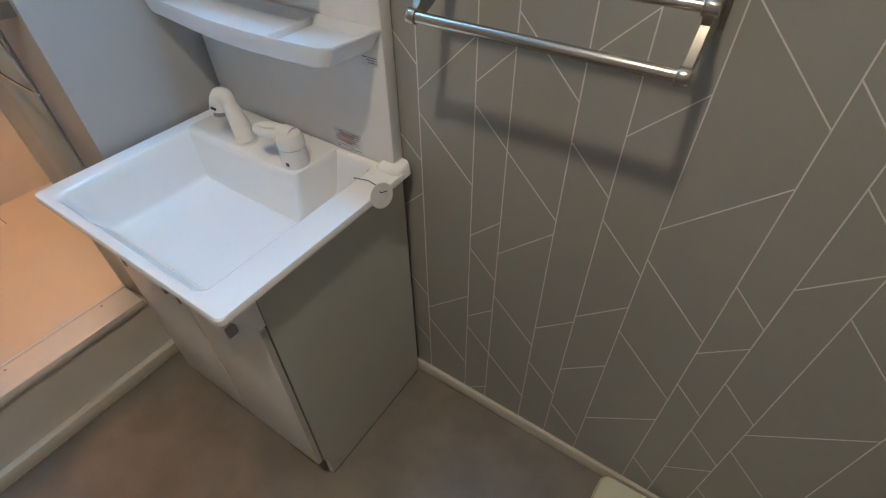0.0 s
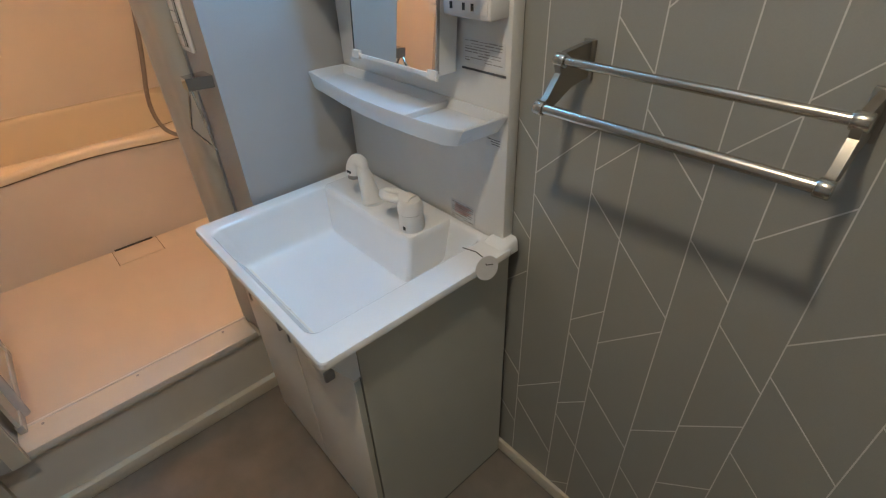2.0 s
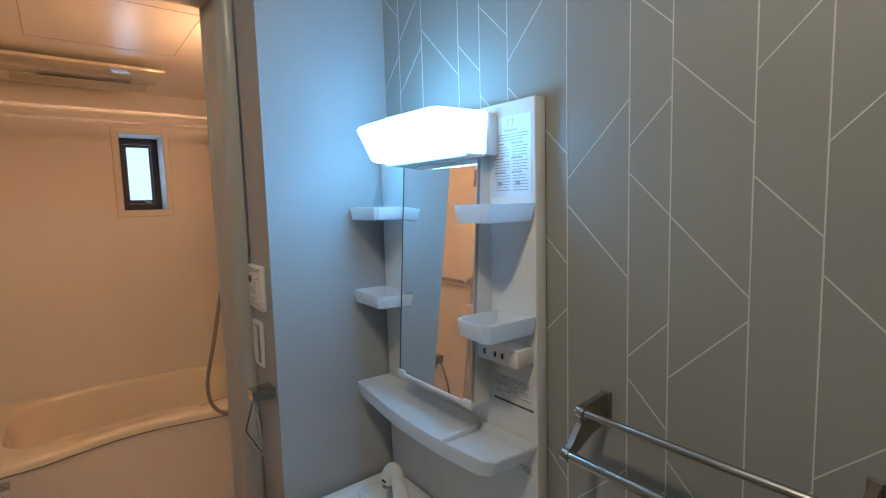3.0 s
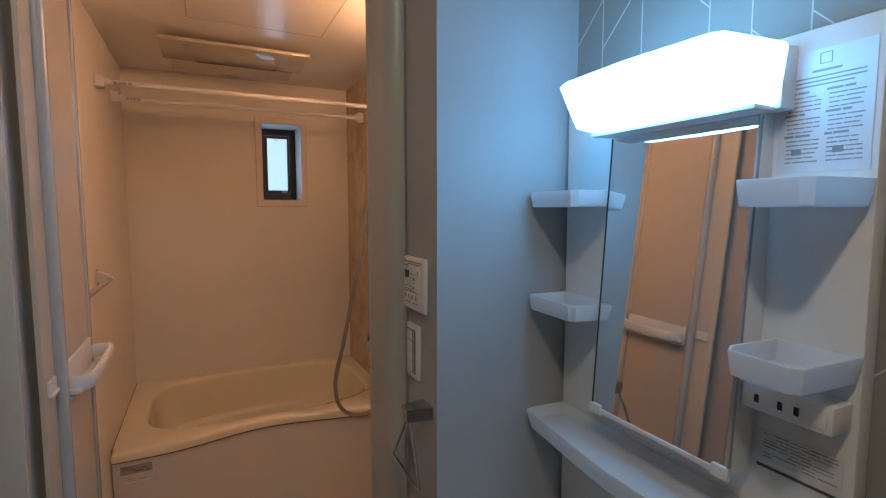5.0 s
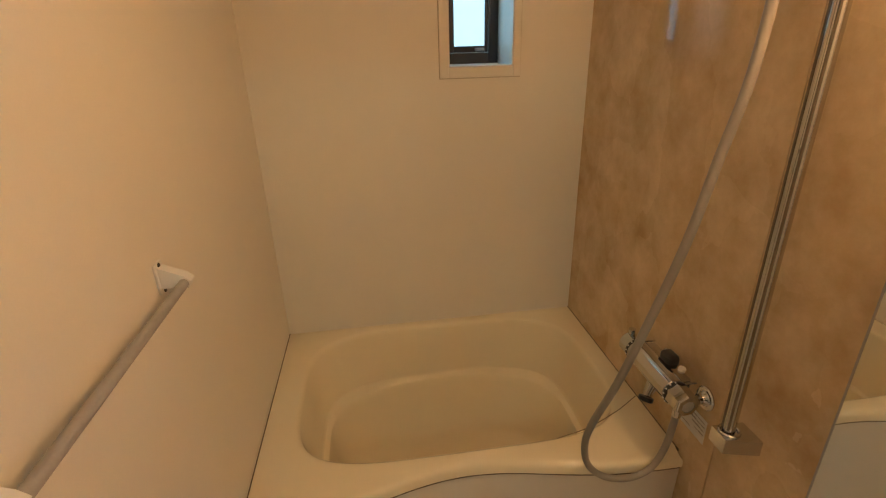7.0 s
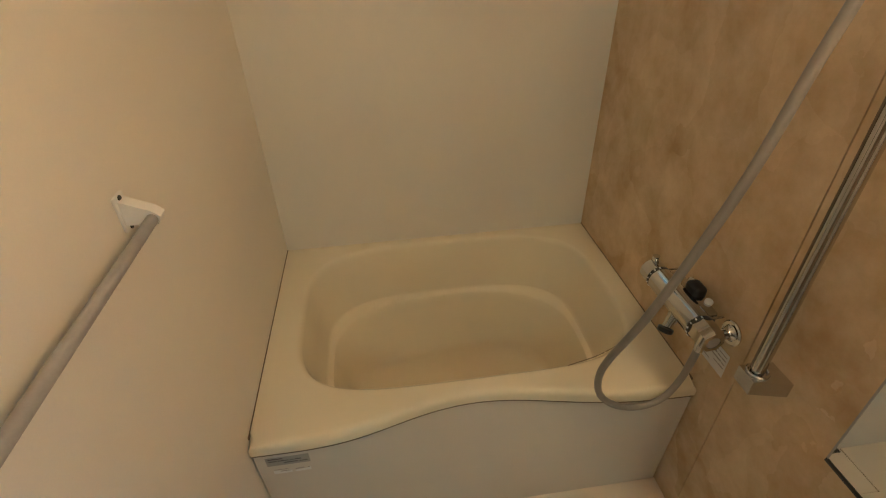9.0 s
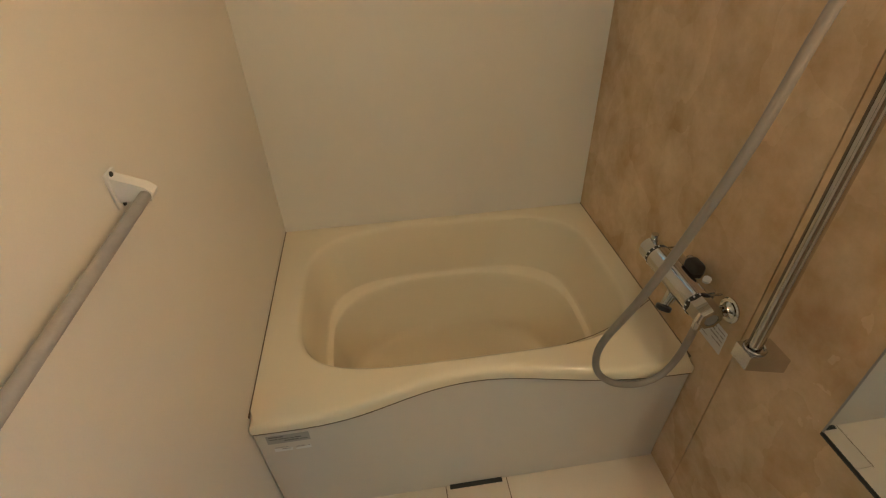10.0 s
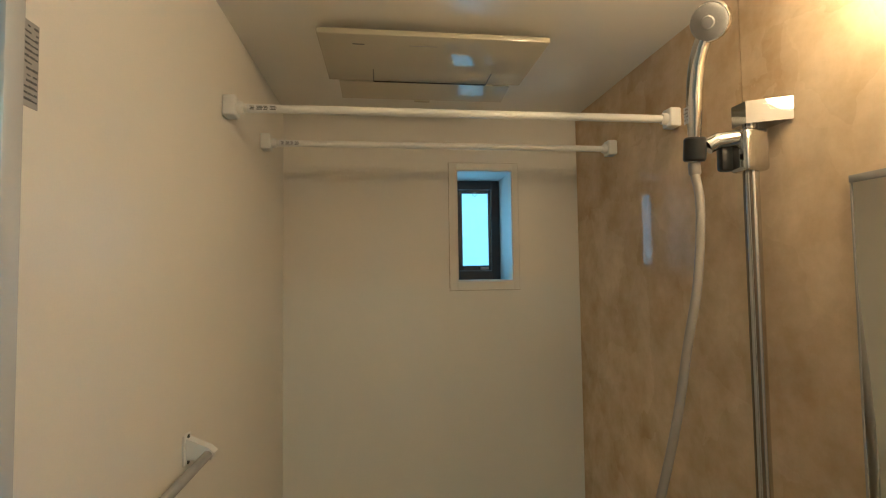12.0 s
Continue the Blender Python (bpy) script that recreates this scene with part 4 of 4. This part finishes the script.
# black filler strip stands for the shade behind the door edges
part("door_gap_shade", box(VX0 + 0.018, VX1 - 0.006, 0.2632, 0.2660, 0.112, 0.660), M_DARK, cab, "black strip as shade in the gap behind the doors")
part("base_gap", box(VX1 - 0.004, VX1 + 0.0007, VY0 + 0.012, WALL_N - 0.016, 0.0, 0.0045), M_DARK, cab, "dark joint along the floor")
part("front_rail", box(VX0 + 0.016, VX1 - 0.016, 0.268, 0.284, 0.560, 0.650), M_CABSIDE, cab)


# basin
def basin():
    b = thing("wash_basin", (-0.66, 0.42, 0.76), "white square-edged wash basin with a raised tap deck", "wash basin")
    X0, X1, Y0, Y1, Z = -0.958, -0.380, 0.187, 0.651, 0.785
    def rr(x0, x1, y0, y1, r, z):
        return [(x, y, z) for x, y in round_rect(x0, x1, y0, y1, r, 6)]
    rings = [rr(X0 + 0.05, X1 - 0.09, Y0 + 0.086, Y1, 0.02, 0.652), rr(X0 + 0.045, X1 - 0.075, Y0 + 0.052, Y1, 0.015, 0.688), rr(X0 + 0.03, X1 - 0.047, Y0 + 0.033, Y1, 0.015, 0.722), rr(X0 + 0.015, X1 - 0.032, Y0 + 0.014, Y1, 0.013, 0.762), rr(X0 + 0.003, X1 - 0.003, Y0 + 0.003, Y1, 0.011, 0.767), rr(X0, X1, Y0, Y1, 0.012, 0.770),
             rr(X0, X1, Y0, Y1, 0.012, 0.7815), rr(X0 + 0.002, X1 - 0.002, Y0 + 0.002, Y1 - 0.002, 0.012, 0.7845), rr(X0 + 0.006, X1 - 0.008, Y0 + 0.006, Y1 - 0.003, 0.012, Z)]
    # hollow of the bowl: insets from the four sides, corner radius, height
    for a, b_, c, d_, r_, z in ((0.036, 0.066, 0.014, 0.010, 0.022, Z), (0.041, 0.071, 0.018, 0.013, 0.024, 0.7835), (0.045, 0.076, 0.022, 0.016, 0.026, 0.778), (0.049, 0.082, 0.028, 0.020, 0.028, 0.760),
                                (0.053, 0.092, 0.038, 0.025, 0.030, 0.720), (0.057, 0.101, 0.048, 0.030, 0.031, 0.690), (0.060, 0.105, 0.053, 0.033, 0.031, 0.678), (0.064, 0.110, 0.058, 0.037, 0.031, 0.671),
                                (0.070, 0.117, 0.065, 0.043, 0.030, 0.6675), (0.080, 0.128, 0.076, 0.053, 0.028, 0.6655), (0.16, 0.26, 0.18, 0.14, 0.03, 0.664)):
        rings.append(rr(X0 + a, X1 - b_, Y0 + c, Y1 - d_, r_, z))
    part("bowl", loft(rings), M_CERAMIC, b, "glossy white bowl and rim")
    deck = loft([rr(-0.926, -0.574, 0.498, Y1, 0.012, 0.655), rr(-0.926, -0.570, 0.503, Y1, 0.012, 0.668), rr(-0.926, -0.566, 0.506, Y1, 0.012, 0.680), rr(-0.926, -0.559, 0.511, Y1, 0.013, 0.770), rr(-0.926, -0.560, 0.513, Y1, 0.013, 0.780), rr(-0.924, -0.563, 0.517, Y1 - 0.002, 0.012, 0.7855), rr(-0.920, -0.568, 0.522, Y1 - 0.004, 0.012, 0.787)])
    part("tap_deck", deck, M_CERAMIC, b, "white raised tap deck")
    part("corner_upstand", loft([rr(X1 - 0.066, X1 - 0.003, Y1 - 0.030, Y1 + 0.028, 0.012, 0.768), rr(X1 - 0.066, X1 - 0.004, Y1 - 0.028, Y1 + 0.028, 0.014, 0.784), rr(X1 - 0.064, X1 - 0.006, Y1 - 0.020, Y1 + 0.028, 0.014, 0.790), rr(X1 - 0.060, X1 - 0.010, Y1 - 0.010, Y1 + 0.028, 0.012, 0.793)]), M_CERAMIC, b)
    part("skirt", prism([(VX0 + 0.002, 0.196, 0.766), (VX0 + 0.002, 0.250, 0.672), (VX0 + 0.002, 0.2545, 0.672), (VX0 + 0.002, 0.2005, 0.766)], (VX1 - VX0 - 0.003, 0, 0)), M_CERAMIC, b, "sloping white skirt under the rim")
    part("skirt_end", prism([(VX1 - 0.03, 0.1965, 0.766), (VX1 - 0.03, 0.2505, 0.672), (VX1 - 0.03, 0.2648, 0.672), (VX1 - 0.03, 0.2648, 0.766)], (0.0285, 0, 0)), M_CERAMIC, b)
    return b


basin()

# basin tap
bt = thing("basin_tap", (-0.757, 0.553, 0.788), "white plastic pull-out basin tap spout with grey nozzle", "tap")
part("foot", lathe([(0.027, 0), (0.027, 0.003), (0.022, 0.005)], (-0.757, 0.556, 0.787), (0, 0, 1), 24), M_WHITE, bt)
neck = spline([(-0.757, 0.556, 0.788), (-0.764, 0.556, 0.815), (-0.775, 0.556, 0.848), (-0.785, 0.556, 0.874)], 5)
part("neck", tube(neck, 0.018, 18, radii=[0.0255 - 0.0105 * min(1, k / 14) for k in range(len(neck))]), M_WHITE, bt)
hd = spline([(-0.772, 0.557, 0.868), (-0.783, 0.556, 0.882), (-0.795, 0.553, 0.884), (-0.802, 0.549, 0.876), (-0.805, 0.546, 0.864), (-0.806, 0.544, 0.852)], 4)
part("spout_head", tube(hd, 0.018, 20, radii=[0.008 + 0.0115 * min(1, (k / 9) ** 0.6) for k in range(len(hd))]), M_WHITE, bt, "white rounded spout head")
for k in range(2):
    part("mark", box(-0.804 + 0.009 * k, -0.799 + 0.009 * k, 0.5242, 0.5275, 0.862, 0.867), M_DARK, bt)
part("nozzle", lathe([(0.012, 0), (0.0135, 0.003), (0.0135, 0.012), (0.010, 0.014)], (-0.8065, 0.5435, 0.852), (-0.05, -0.12, -1), 18), M_GREYCAP, bt, "grey nozzle")
lv = thing("tap_lever", (-0.596, 0.549, 0.788), "white single-lever mixer beside the basin tap", "tap lever")
part("base", lathe([(0.029, 0), (0.0295, 0.002), (0.0275, 0.036), (0.0275, 0.040)], (-0.596, 0.551, 0.787), (0, 0, 1), 26), M_WHITE, lv)
part("joint", lathe([(0.0262, 0), (0.0262, 0.003)], (-0.596, 0.551, 0.8265), (0, 0, 1), 26), M_GREYCAP, lv)
part("cap", lathe([(0.0282, 0), (0.0290, 0.003), (0.0285, 0.018), (0.023, 0.029), (0.012, 0.034), (0, 0.035)], (-0.596, 0.551, 0.829), (0, 0, 1), 26), M_WHITE, lv)
loop = [Vector((-0.636, 0.539, 0.857)) + Vector((0.024 * math.cos(a), 0.010 * math.cos(a) + 0.0135 * math.sin(a), -0.003 * math.cos(a))) for a in [2 * math.pi * k / 24 for k in range(25)]]
part("lever_loop", tube(loop, 0.0102, 12), M_WHITE, lv, "white looped lever")
part("lever_root", tube([(-0.622, 0.545, 0.855), (-0.608, 0.549, 0.853), (-0.592, 0.552, 0.848)], 0.02, 16, radii=[0.014, 0.020, 0.022]), M_WHITE, lv)
part("mark", box(-0.590, -0.582, 0.5216, 0.5228, 0.796, 0.804), M_DARK, lv)

# paper tag on a string over the basin rim
tag = thing("paper_tag", (-0.37, 0.555, 0.79), "round white paper tag on a bent wire over the basin rim", "tag")
part("disc", lathe([(0.026, -0.0006), (0.026, 0.0006)], (-0.373, 0.563, 0.784), (1, -0.25, 0.25), 28), M_PAPER, tag)
part("wire", tube([(-0.452, 0.572, 0.790), (-0.415, 0.574, 0.797), (-0.392, 0.572, 0.795), (-0.372, 0.560, 0.793), (-0.368, 0.574, 0.790)], 0.0011, 6), M_DARK, tag, "dark bent wire")

# upper cabinet panel of the vanity
PX0, PX1, PY, PZ0, PZ1 = -0.962, -0.411, 0.652, 0.766, 1.737
van = thing("vanity_mirror_unit", (-0.68, WALL_N, 0.84), "white vanity back unit with mirror, trays and shelf", "vanity mirror")
part("back_panel", box(PX0, PX1, PY, WALL_N - 0.002, PZ0, PZ1, 0.004), M_WHITE, van, "white moulded back panel")


def leaning(x0, x1, z0, z1, d0, d1):
    """A slab parallel to the mirror, whose top leans back to the wall."""
    def y(z):
        return 0.588 + (z - 1.128) * 0.066
    return loft([[(x0, y(z) + d0, z), (x1, y(z) + d0, z), (x1, y(z) + d1, z), (x0, y(z) + d1, z)] for z in (z0, z1)])


glass = part("mirror", leaning(-0.800, -0.535, 1.128, 1.632, 0.0, 0.006), M_MIRROR, van, "rectangular mirror leaning slightly back")
part("mirror_back", leaning(-0.803, -0.532, 1.124, 1.634, 0.0062, 0.048), M_WHITE, van)
part("mirror_rail", leaning(-0.803, -0.532, 1.121, 1.128, -0.002, 0.006), M_WHITE, van, "thin white lower rail")
for x in (-0.805, -0.556):
    part("mirror_clip", leaning(x, x + 0.026, 1.117, 1.134, -0.0035, 0.002), M_WHITE, van)
for x in (-0.803, -0.535):
    part("mirror_edge", leaning(x, x + 0.003, 1.128, 1.632, -0.0006, 0.006), M_DARK if x < -0.6 else M_GREYCAP, van)


def lamp_shade():
    def ring(z, fy, grow):
        return [(-0.815 - grow, 0.618, z), (-0.803 - grow, fy + 0.012, z), (-0.790, fy + 0.003, z), (-0.66, fy - 0.004, z), (-0.530, fy + 0.003, z), (-0.517 + grow, fy + 0.012, z), (-0.507 + grow, 0.618, z)]
    return loft([ring(1.6405, 0.536, -0.008), ring(1.645, 0.522, -0.002), ring(1.680, 0.504, 0.002), ring(1.714, 0.489, 0.006), ring(1.720, 0.497, 0.002)])


part("lamp", lamp_shade(), M_VLAMP, van, "glowing bluish white lamp box over the mirror")
part("lamp_rail", box(-0.806, -0.512, 0.572, 0.6175, 1.6325, 1.6395, 0.002), M_WHITE, van, "white rail under the lamp")
part("lamp_base", box(-0.814, -0.506, 0.6185, PY - 0.0005, 1.636, 1.719, 0.003), M_WHITE, van)


def tray(name, outline, z0, z1, floor_t=0.007, wall_t=0.004):
    """Open tray: outer shell, rim and inner floor, from a plan outline (counter-clockwise)."""
    cx = sum(p[0] for p in outline) / len(outline)
    cy = sum(p[1] for p in outline) / len(outline)
    def ring(k, z):
        return [(cx + (x - cx) * k[0], cy + (y - cy) * k[1], z) for x, y in outline]
    wx = max(p[0] for p in outline) - min(p[0] for p in outline)
    wy = max(p[1] for p in outline) - min(p[1] for p in outline)
    i = (1 - 2 * wall_t / wx, 1 - 2 * wall_t / wy)
    s = (0.94, 0.90)
    return loft([ring((s[0] * 0.96, s[1] * 0.95), z0), ring(s, z0 + 0.002), ring((1, 1), z1 - 0.003), ring((0.995, 0.99), z1), ring((i[0], i[1]), z1), ring((i[0] * s[0], i[1] * s[1]), z0 + floor_t)])


left_plan = [(-0.966, 0.570), (-0.960, 0.552), (-0.828, 0.546), (-0.815, 0.555), (-0.800, 0.651), (-0.958, 0.651)]
right_plan = [(-0.518, 0.556), (-0.507, 0.534), (-0.430, 0.526), (-0.418, 0.536), (-0.411, 0.651), (-0.512, 0.651)]
for z in (1.287, 1.506):
    part("tray", tray("tray", left_plan, z, z + 0.032), M_TRAY, van, "milky white small tray")
for z in (1.288, 1.506):
    part("tray", tray("tray", right_plan, z, z + 0.034), M_TRAY, van, "milky white small tray")
shelf_plan = [(-0.967, 0.575), (-0.963, 0.553), (-0.90, 0.545), (-0.80, 0.530), (-0.70, 0.520), (-0.60, 0.518), (-0.52, 0.522), (-0.440, 0.530), (-0.420, 0.545), (-0.411, 0.651), (-0.960, 0.651)]
shelf = part("shelf", tray("shelf", shelf_plan, 1.028, 1.065, 0.020), M_TRAY, van, "long curved white shelf tray")
part("divider", box(-0.572, -0.562, 0.528, 0.648, 1.044, 1.061, 0.004), M_TRAY, shelf, "low rounded divider")
outlet = part("outlet_strip", box(-0.530, -0.418, 0.606, PY - 0.0005, 1.226, 1.262, 0.003), M_WHITE, van, "white strip with sockets and switch")
for x in (-0.512, -0.482, -0.462):
    part("slot", box(x, x + 0.006, 0.6052, 0.6062, 1.238, 1.249), M_DARK, outlet)
part("switch", box(-0.440, -0.424, 0.6045, 0.6062, 1.233, 1.255, 0.001), M_WHITE, outlet)
notice = thing("vanity_notice", (-0.447, PY, 1.62), "white printed instruction sheet on the vanity unit", "notice")
sheet = part("sheet", box(-0.526, -0.419, PY - 0.0008, PY, 1.552, 1.708), M_PAPER, notice)
rng = random.Random(11)
text = bmesh.new()


def bar_of_print(x0, x1, z0, z1, bm):
    box(x0, x1, PY - 0.0012, PY - 0.0008, z0, z1, bm=bm)


bar_of_print(-0.488, -0.455, 1.6795, 1.6825, text)
for k in range(3):
    bar_of_print(-0.518, -0.429 - 0.012 * (k == 2), 1.6725 - 0.0052 * k, 1.6745 - 0.0052 * k, text)
for c0, c1 in ((-0.518, -0.476), (-0.470, -0.428)):
    z = 1.6545
    for row in range(17):
        head = row in (0, 5, 10)
        x = c0 + (0 if head else 0.003)
        while x < c1 - 0.006:
            x1 = min(c1, x + rng.uniform(0.006, 0.020))
            bar_of_print(x, x1, z, z + (0.0030 if head else 0.0017), text)
            x = x1 + 0.0016
            if head and x > c0 + 0.024:
                break
        z -= 0.0056
    bar_of_print(c0 + 0.010, c0 + 0.022, 1.575, 1.583, text)
part("print", text, M_FADED, sheet)
frame_box = bmesh.new()
for x0, x1, z0, z1 in ((-0.480, -0.479, 1.689, 1.703), (-0.467, -0.466, 1.689, 1.703), (-0.479, -0.467, 1.689, 1.690), (-0.479, -0.467, 1.702, 1.703)):
    bar_of_print(x0, x1, z0, z1, frame_box)
part("picture_box", frame_box, M_FADED, sheet)
rating = thing("rating_label", (-0.44, PY, 1.18), "grey rating label below the outlet strip", "label")
label_card("sheet", rating, "y", PY, -0.528, -0.424, 1.140, 1.184, 8, M_PAPER, M_FADED)
part("dark_line", box(-0.530, -0.420, PY - 0.0014, PY - 0.0006, 1.128, 1.132), M_INK, rating)
small = thing("small_label", (-0.42, PY, 1.0), "small white label with dark print under the shelf", "label")
label_card("sheet", small, "y", PY, -0.464, -0.424, 0.993, 1.012, 3, M_PAPER, M_INK)
warn = thing("warning_label", (-0.51, PY, 0.87), "white and red warning label behind the basin", "label")
label_card("sheet", warn, "y", PY, -0.572, -0.496, 0.784, 0.832, 8, M_PAPER, M_FADED)
red = bmesh.new()
for k in range(6):
    box(-0.558, -0.506 - 0.006 * (k % 3), PY - 0.0022, PY - 0.0016, 0.8235 - 0.0040 * k, 0.8252 - 0.0040 * k, bm=red)
part("red_print", red, M_RED, warn, "faded red lines of print")


# controls on the pier
ctl = thing("bath_dryer_control", (-1.05, RETURN_Y, 1.345), "white wall control panel with dark display and buttons", "control panel")
cpl = part("body", box(-1.1235, -1.010, RETURN_Y - 0.012, RETURN_Y, 1.284, 1.400, 0.006, 3), M_WHITE, ctl)
cy = RETURN_Y - 0.0124
part("display", box(-1.112, -1.090, cy - 0.0006, cy + 0.0008, 1.354, 1.370), M_DARK, ctl, "dark display")
for x, z, w, h in ((-1.113, 1.388, 0.006, 0.005), (-1.104, 1.388, 0.080, 0.0028), (-1.098, 1.3835, 0.066, 0.0022), (-1.113, 1.379, 0.018, 0.003), (-1.108, 1.3735, 0.012, 0.0016), (-1.110, 1.350, 0.010, 0.0018),
                   (-1.080, 1.372, 0.004, 0.002), (-1.084, 1.362, 0.010, 0.002), (-1.082, 1.352, 0.005, 0.003), (-1.066, 1.362, 0.010, 0.002), (-1.068, 1.350, 0.010, 0.006), (-1.070, 1.343, 0.012, 0.002),
                   (-1.098, 1.336, 0.007, 0.005), (-1.084, 1.334, 0.007, 0.004), (-1.070, 1.332, 0.008, 0.004), (-1.115, 1.334, 0.014, 0.0016), (-1.115, 1.329, 0.034, 0.0014), (-1.082, 1.326, 0.004, 0.003), (-1.066, 1.325, 0.004, 0.003), (-1.114, 1.299, 0.030, 0.0014), (-1.066, 1.300, 0.024, 0.0014)):
    part("print", box(x, x + w, cy - 0.0005, cy + 0.0006, z, z + h), M_FADED, ctl)
for x in (-1.114, -1.095, -1.075, -1.055):
    key = part("button", box(x, x + 0.015, cy - 0.0016, cy + 0.001, 1.306, 1.323, 0.001), M_WHITE, ctl)
    part("symbol", box(x + 0.004, x + 0.011, cy - 0.0021, cy - 0.0014, 1.310, 1.319), M_GREYCAP, key)
    part("rim", tube([(x - 0.0005, cy - 0.0010, 1.3235), (x + 0.0075, cy - 0.0012, 1.3245), (x + 0.0155, cy - 0.0010, 1.3235)], 0.0006, 6), M_DARK, key)
key = part("button", box(-1.046, -1.030, cy - 0.0018, cy + 0.001, 1.360, 1.376, 0.001), M_WHITE, ctl)
part("symbol", box(-1.042, -1.034, cy - 0.0023, cy - 0.0016, 1.364, 1.372), M_RED, key)
sw = thing("light_switch", (-1.07, RETURN_Y, 1.2), "white wall switch plate with stacked rockers", "light switch")
part("plate", box(-1.1165, -1.050, RETURN_Y - 0.009, RETURN_Y, 1.132, 1.252, 0.004, 3), M_WHITE, sw)
part("inset", box(-1.1065, -1.064, RETURN_Y - 0.0105, RETURN_Y - 0.008, 1.144, 1.240), M_DARK, sw)
part("side_strip", box(-1.0705, -1.065, RETURN_Y - 0.0118, RETURN_Y - 0.0095, 1.145, 1.239), M_ALU, sw, "grey metal strip")
for k in range(4):
    part("rocker", box(-1.1055, -1.0775, RETURN_Y - 0.0125, RETURN_Y - 0.0095, 1.1455 + k * 0.0236, 1.1675 + k * 0.0236, 0.001), M_WHITE, sw)

ring_h = thing("towel_ring", (-1.01, RETURN_Y, 1.09), "chrome triangular towel ring on a wedge-shaped wall base", "towel ring")
part("base", prism([(-1.034, 0.286, 1.070), (-1.002, 0.286, 1.070), (-0.992, RETURN_Y, 1.070), (-1.044, RETURN_Y, 1.070)], (0, 0, 0.026)), M_CHROME, ring_h)
part("ring", tube(spline([(-1.018, 0.292, 1.072), (-1.048, 0.290, 1.025), (-1.083, 0.288, 0.972), (-1.080, 0.288, 0.962), (-1.015, 0.288, 0.957), (-0.950, 0.288, 0.955), (-0.947, 0.288, 0.965), (-0.975, 0.290, 1.025), (-1.005, 0.292, 1.072)], 5), 0.0032, 10), M_CHROME, ring_h)

# flush ceiling light of the washroom
LX, LY = -0.05, -0.15
cl = thing("ceiling_light", (LX, LY, TOP), "round flush white ceiling light, switched on", "ceiling light")
part("base", lathe([(0.078, 0), (0.078, 0.006), (0.066, 0.012)], (LX, LY, TOP), (0, 0, -1), 36), M_WHITE, cl)
part("diffuser", lathe([(0.058, 0.010), (0.060, 0.018), (0.056, 0.030), (0.042, 0.038), (0.022, 0.042), (0, 0.043)], (LX, LY, TOP), (0, 0, -1), 36), M_RLAMP, cl, "glowing white diffuser")

# corner of a washing machine pan on the floor
pan = thing("washing_machine_pan", (0.5, 0.35, 0), "beige plastic washing machine pan on the floor against the wall", "washing machine pan")
pb = loft([[(x, y, 0.0) for x, y in round_rect(0.20, 0.84, 0.02, 0.66, 0.03)], [(x, y, 0.055) for x, y in round_rect(0.20, 0.84, 0.02, 0.66, 0.03)], [(x, y, 0.06) for x, y in round_rect(0.204, 0.836, 0.024, 0.656, 0.028)],
           [(x, y, 0.058) for x, y in round_rect(0.235, 0.805, 0.055, 0.625, 0.05)], [(x, y, 0.03) for x, y in round_rect(0.255, 0.785, 0.075, 0.605, 0.05)]])
part("tray", pb, M_PAN, pan)
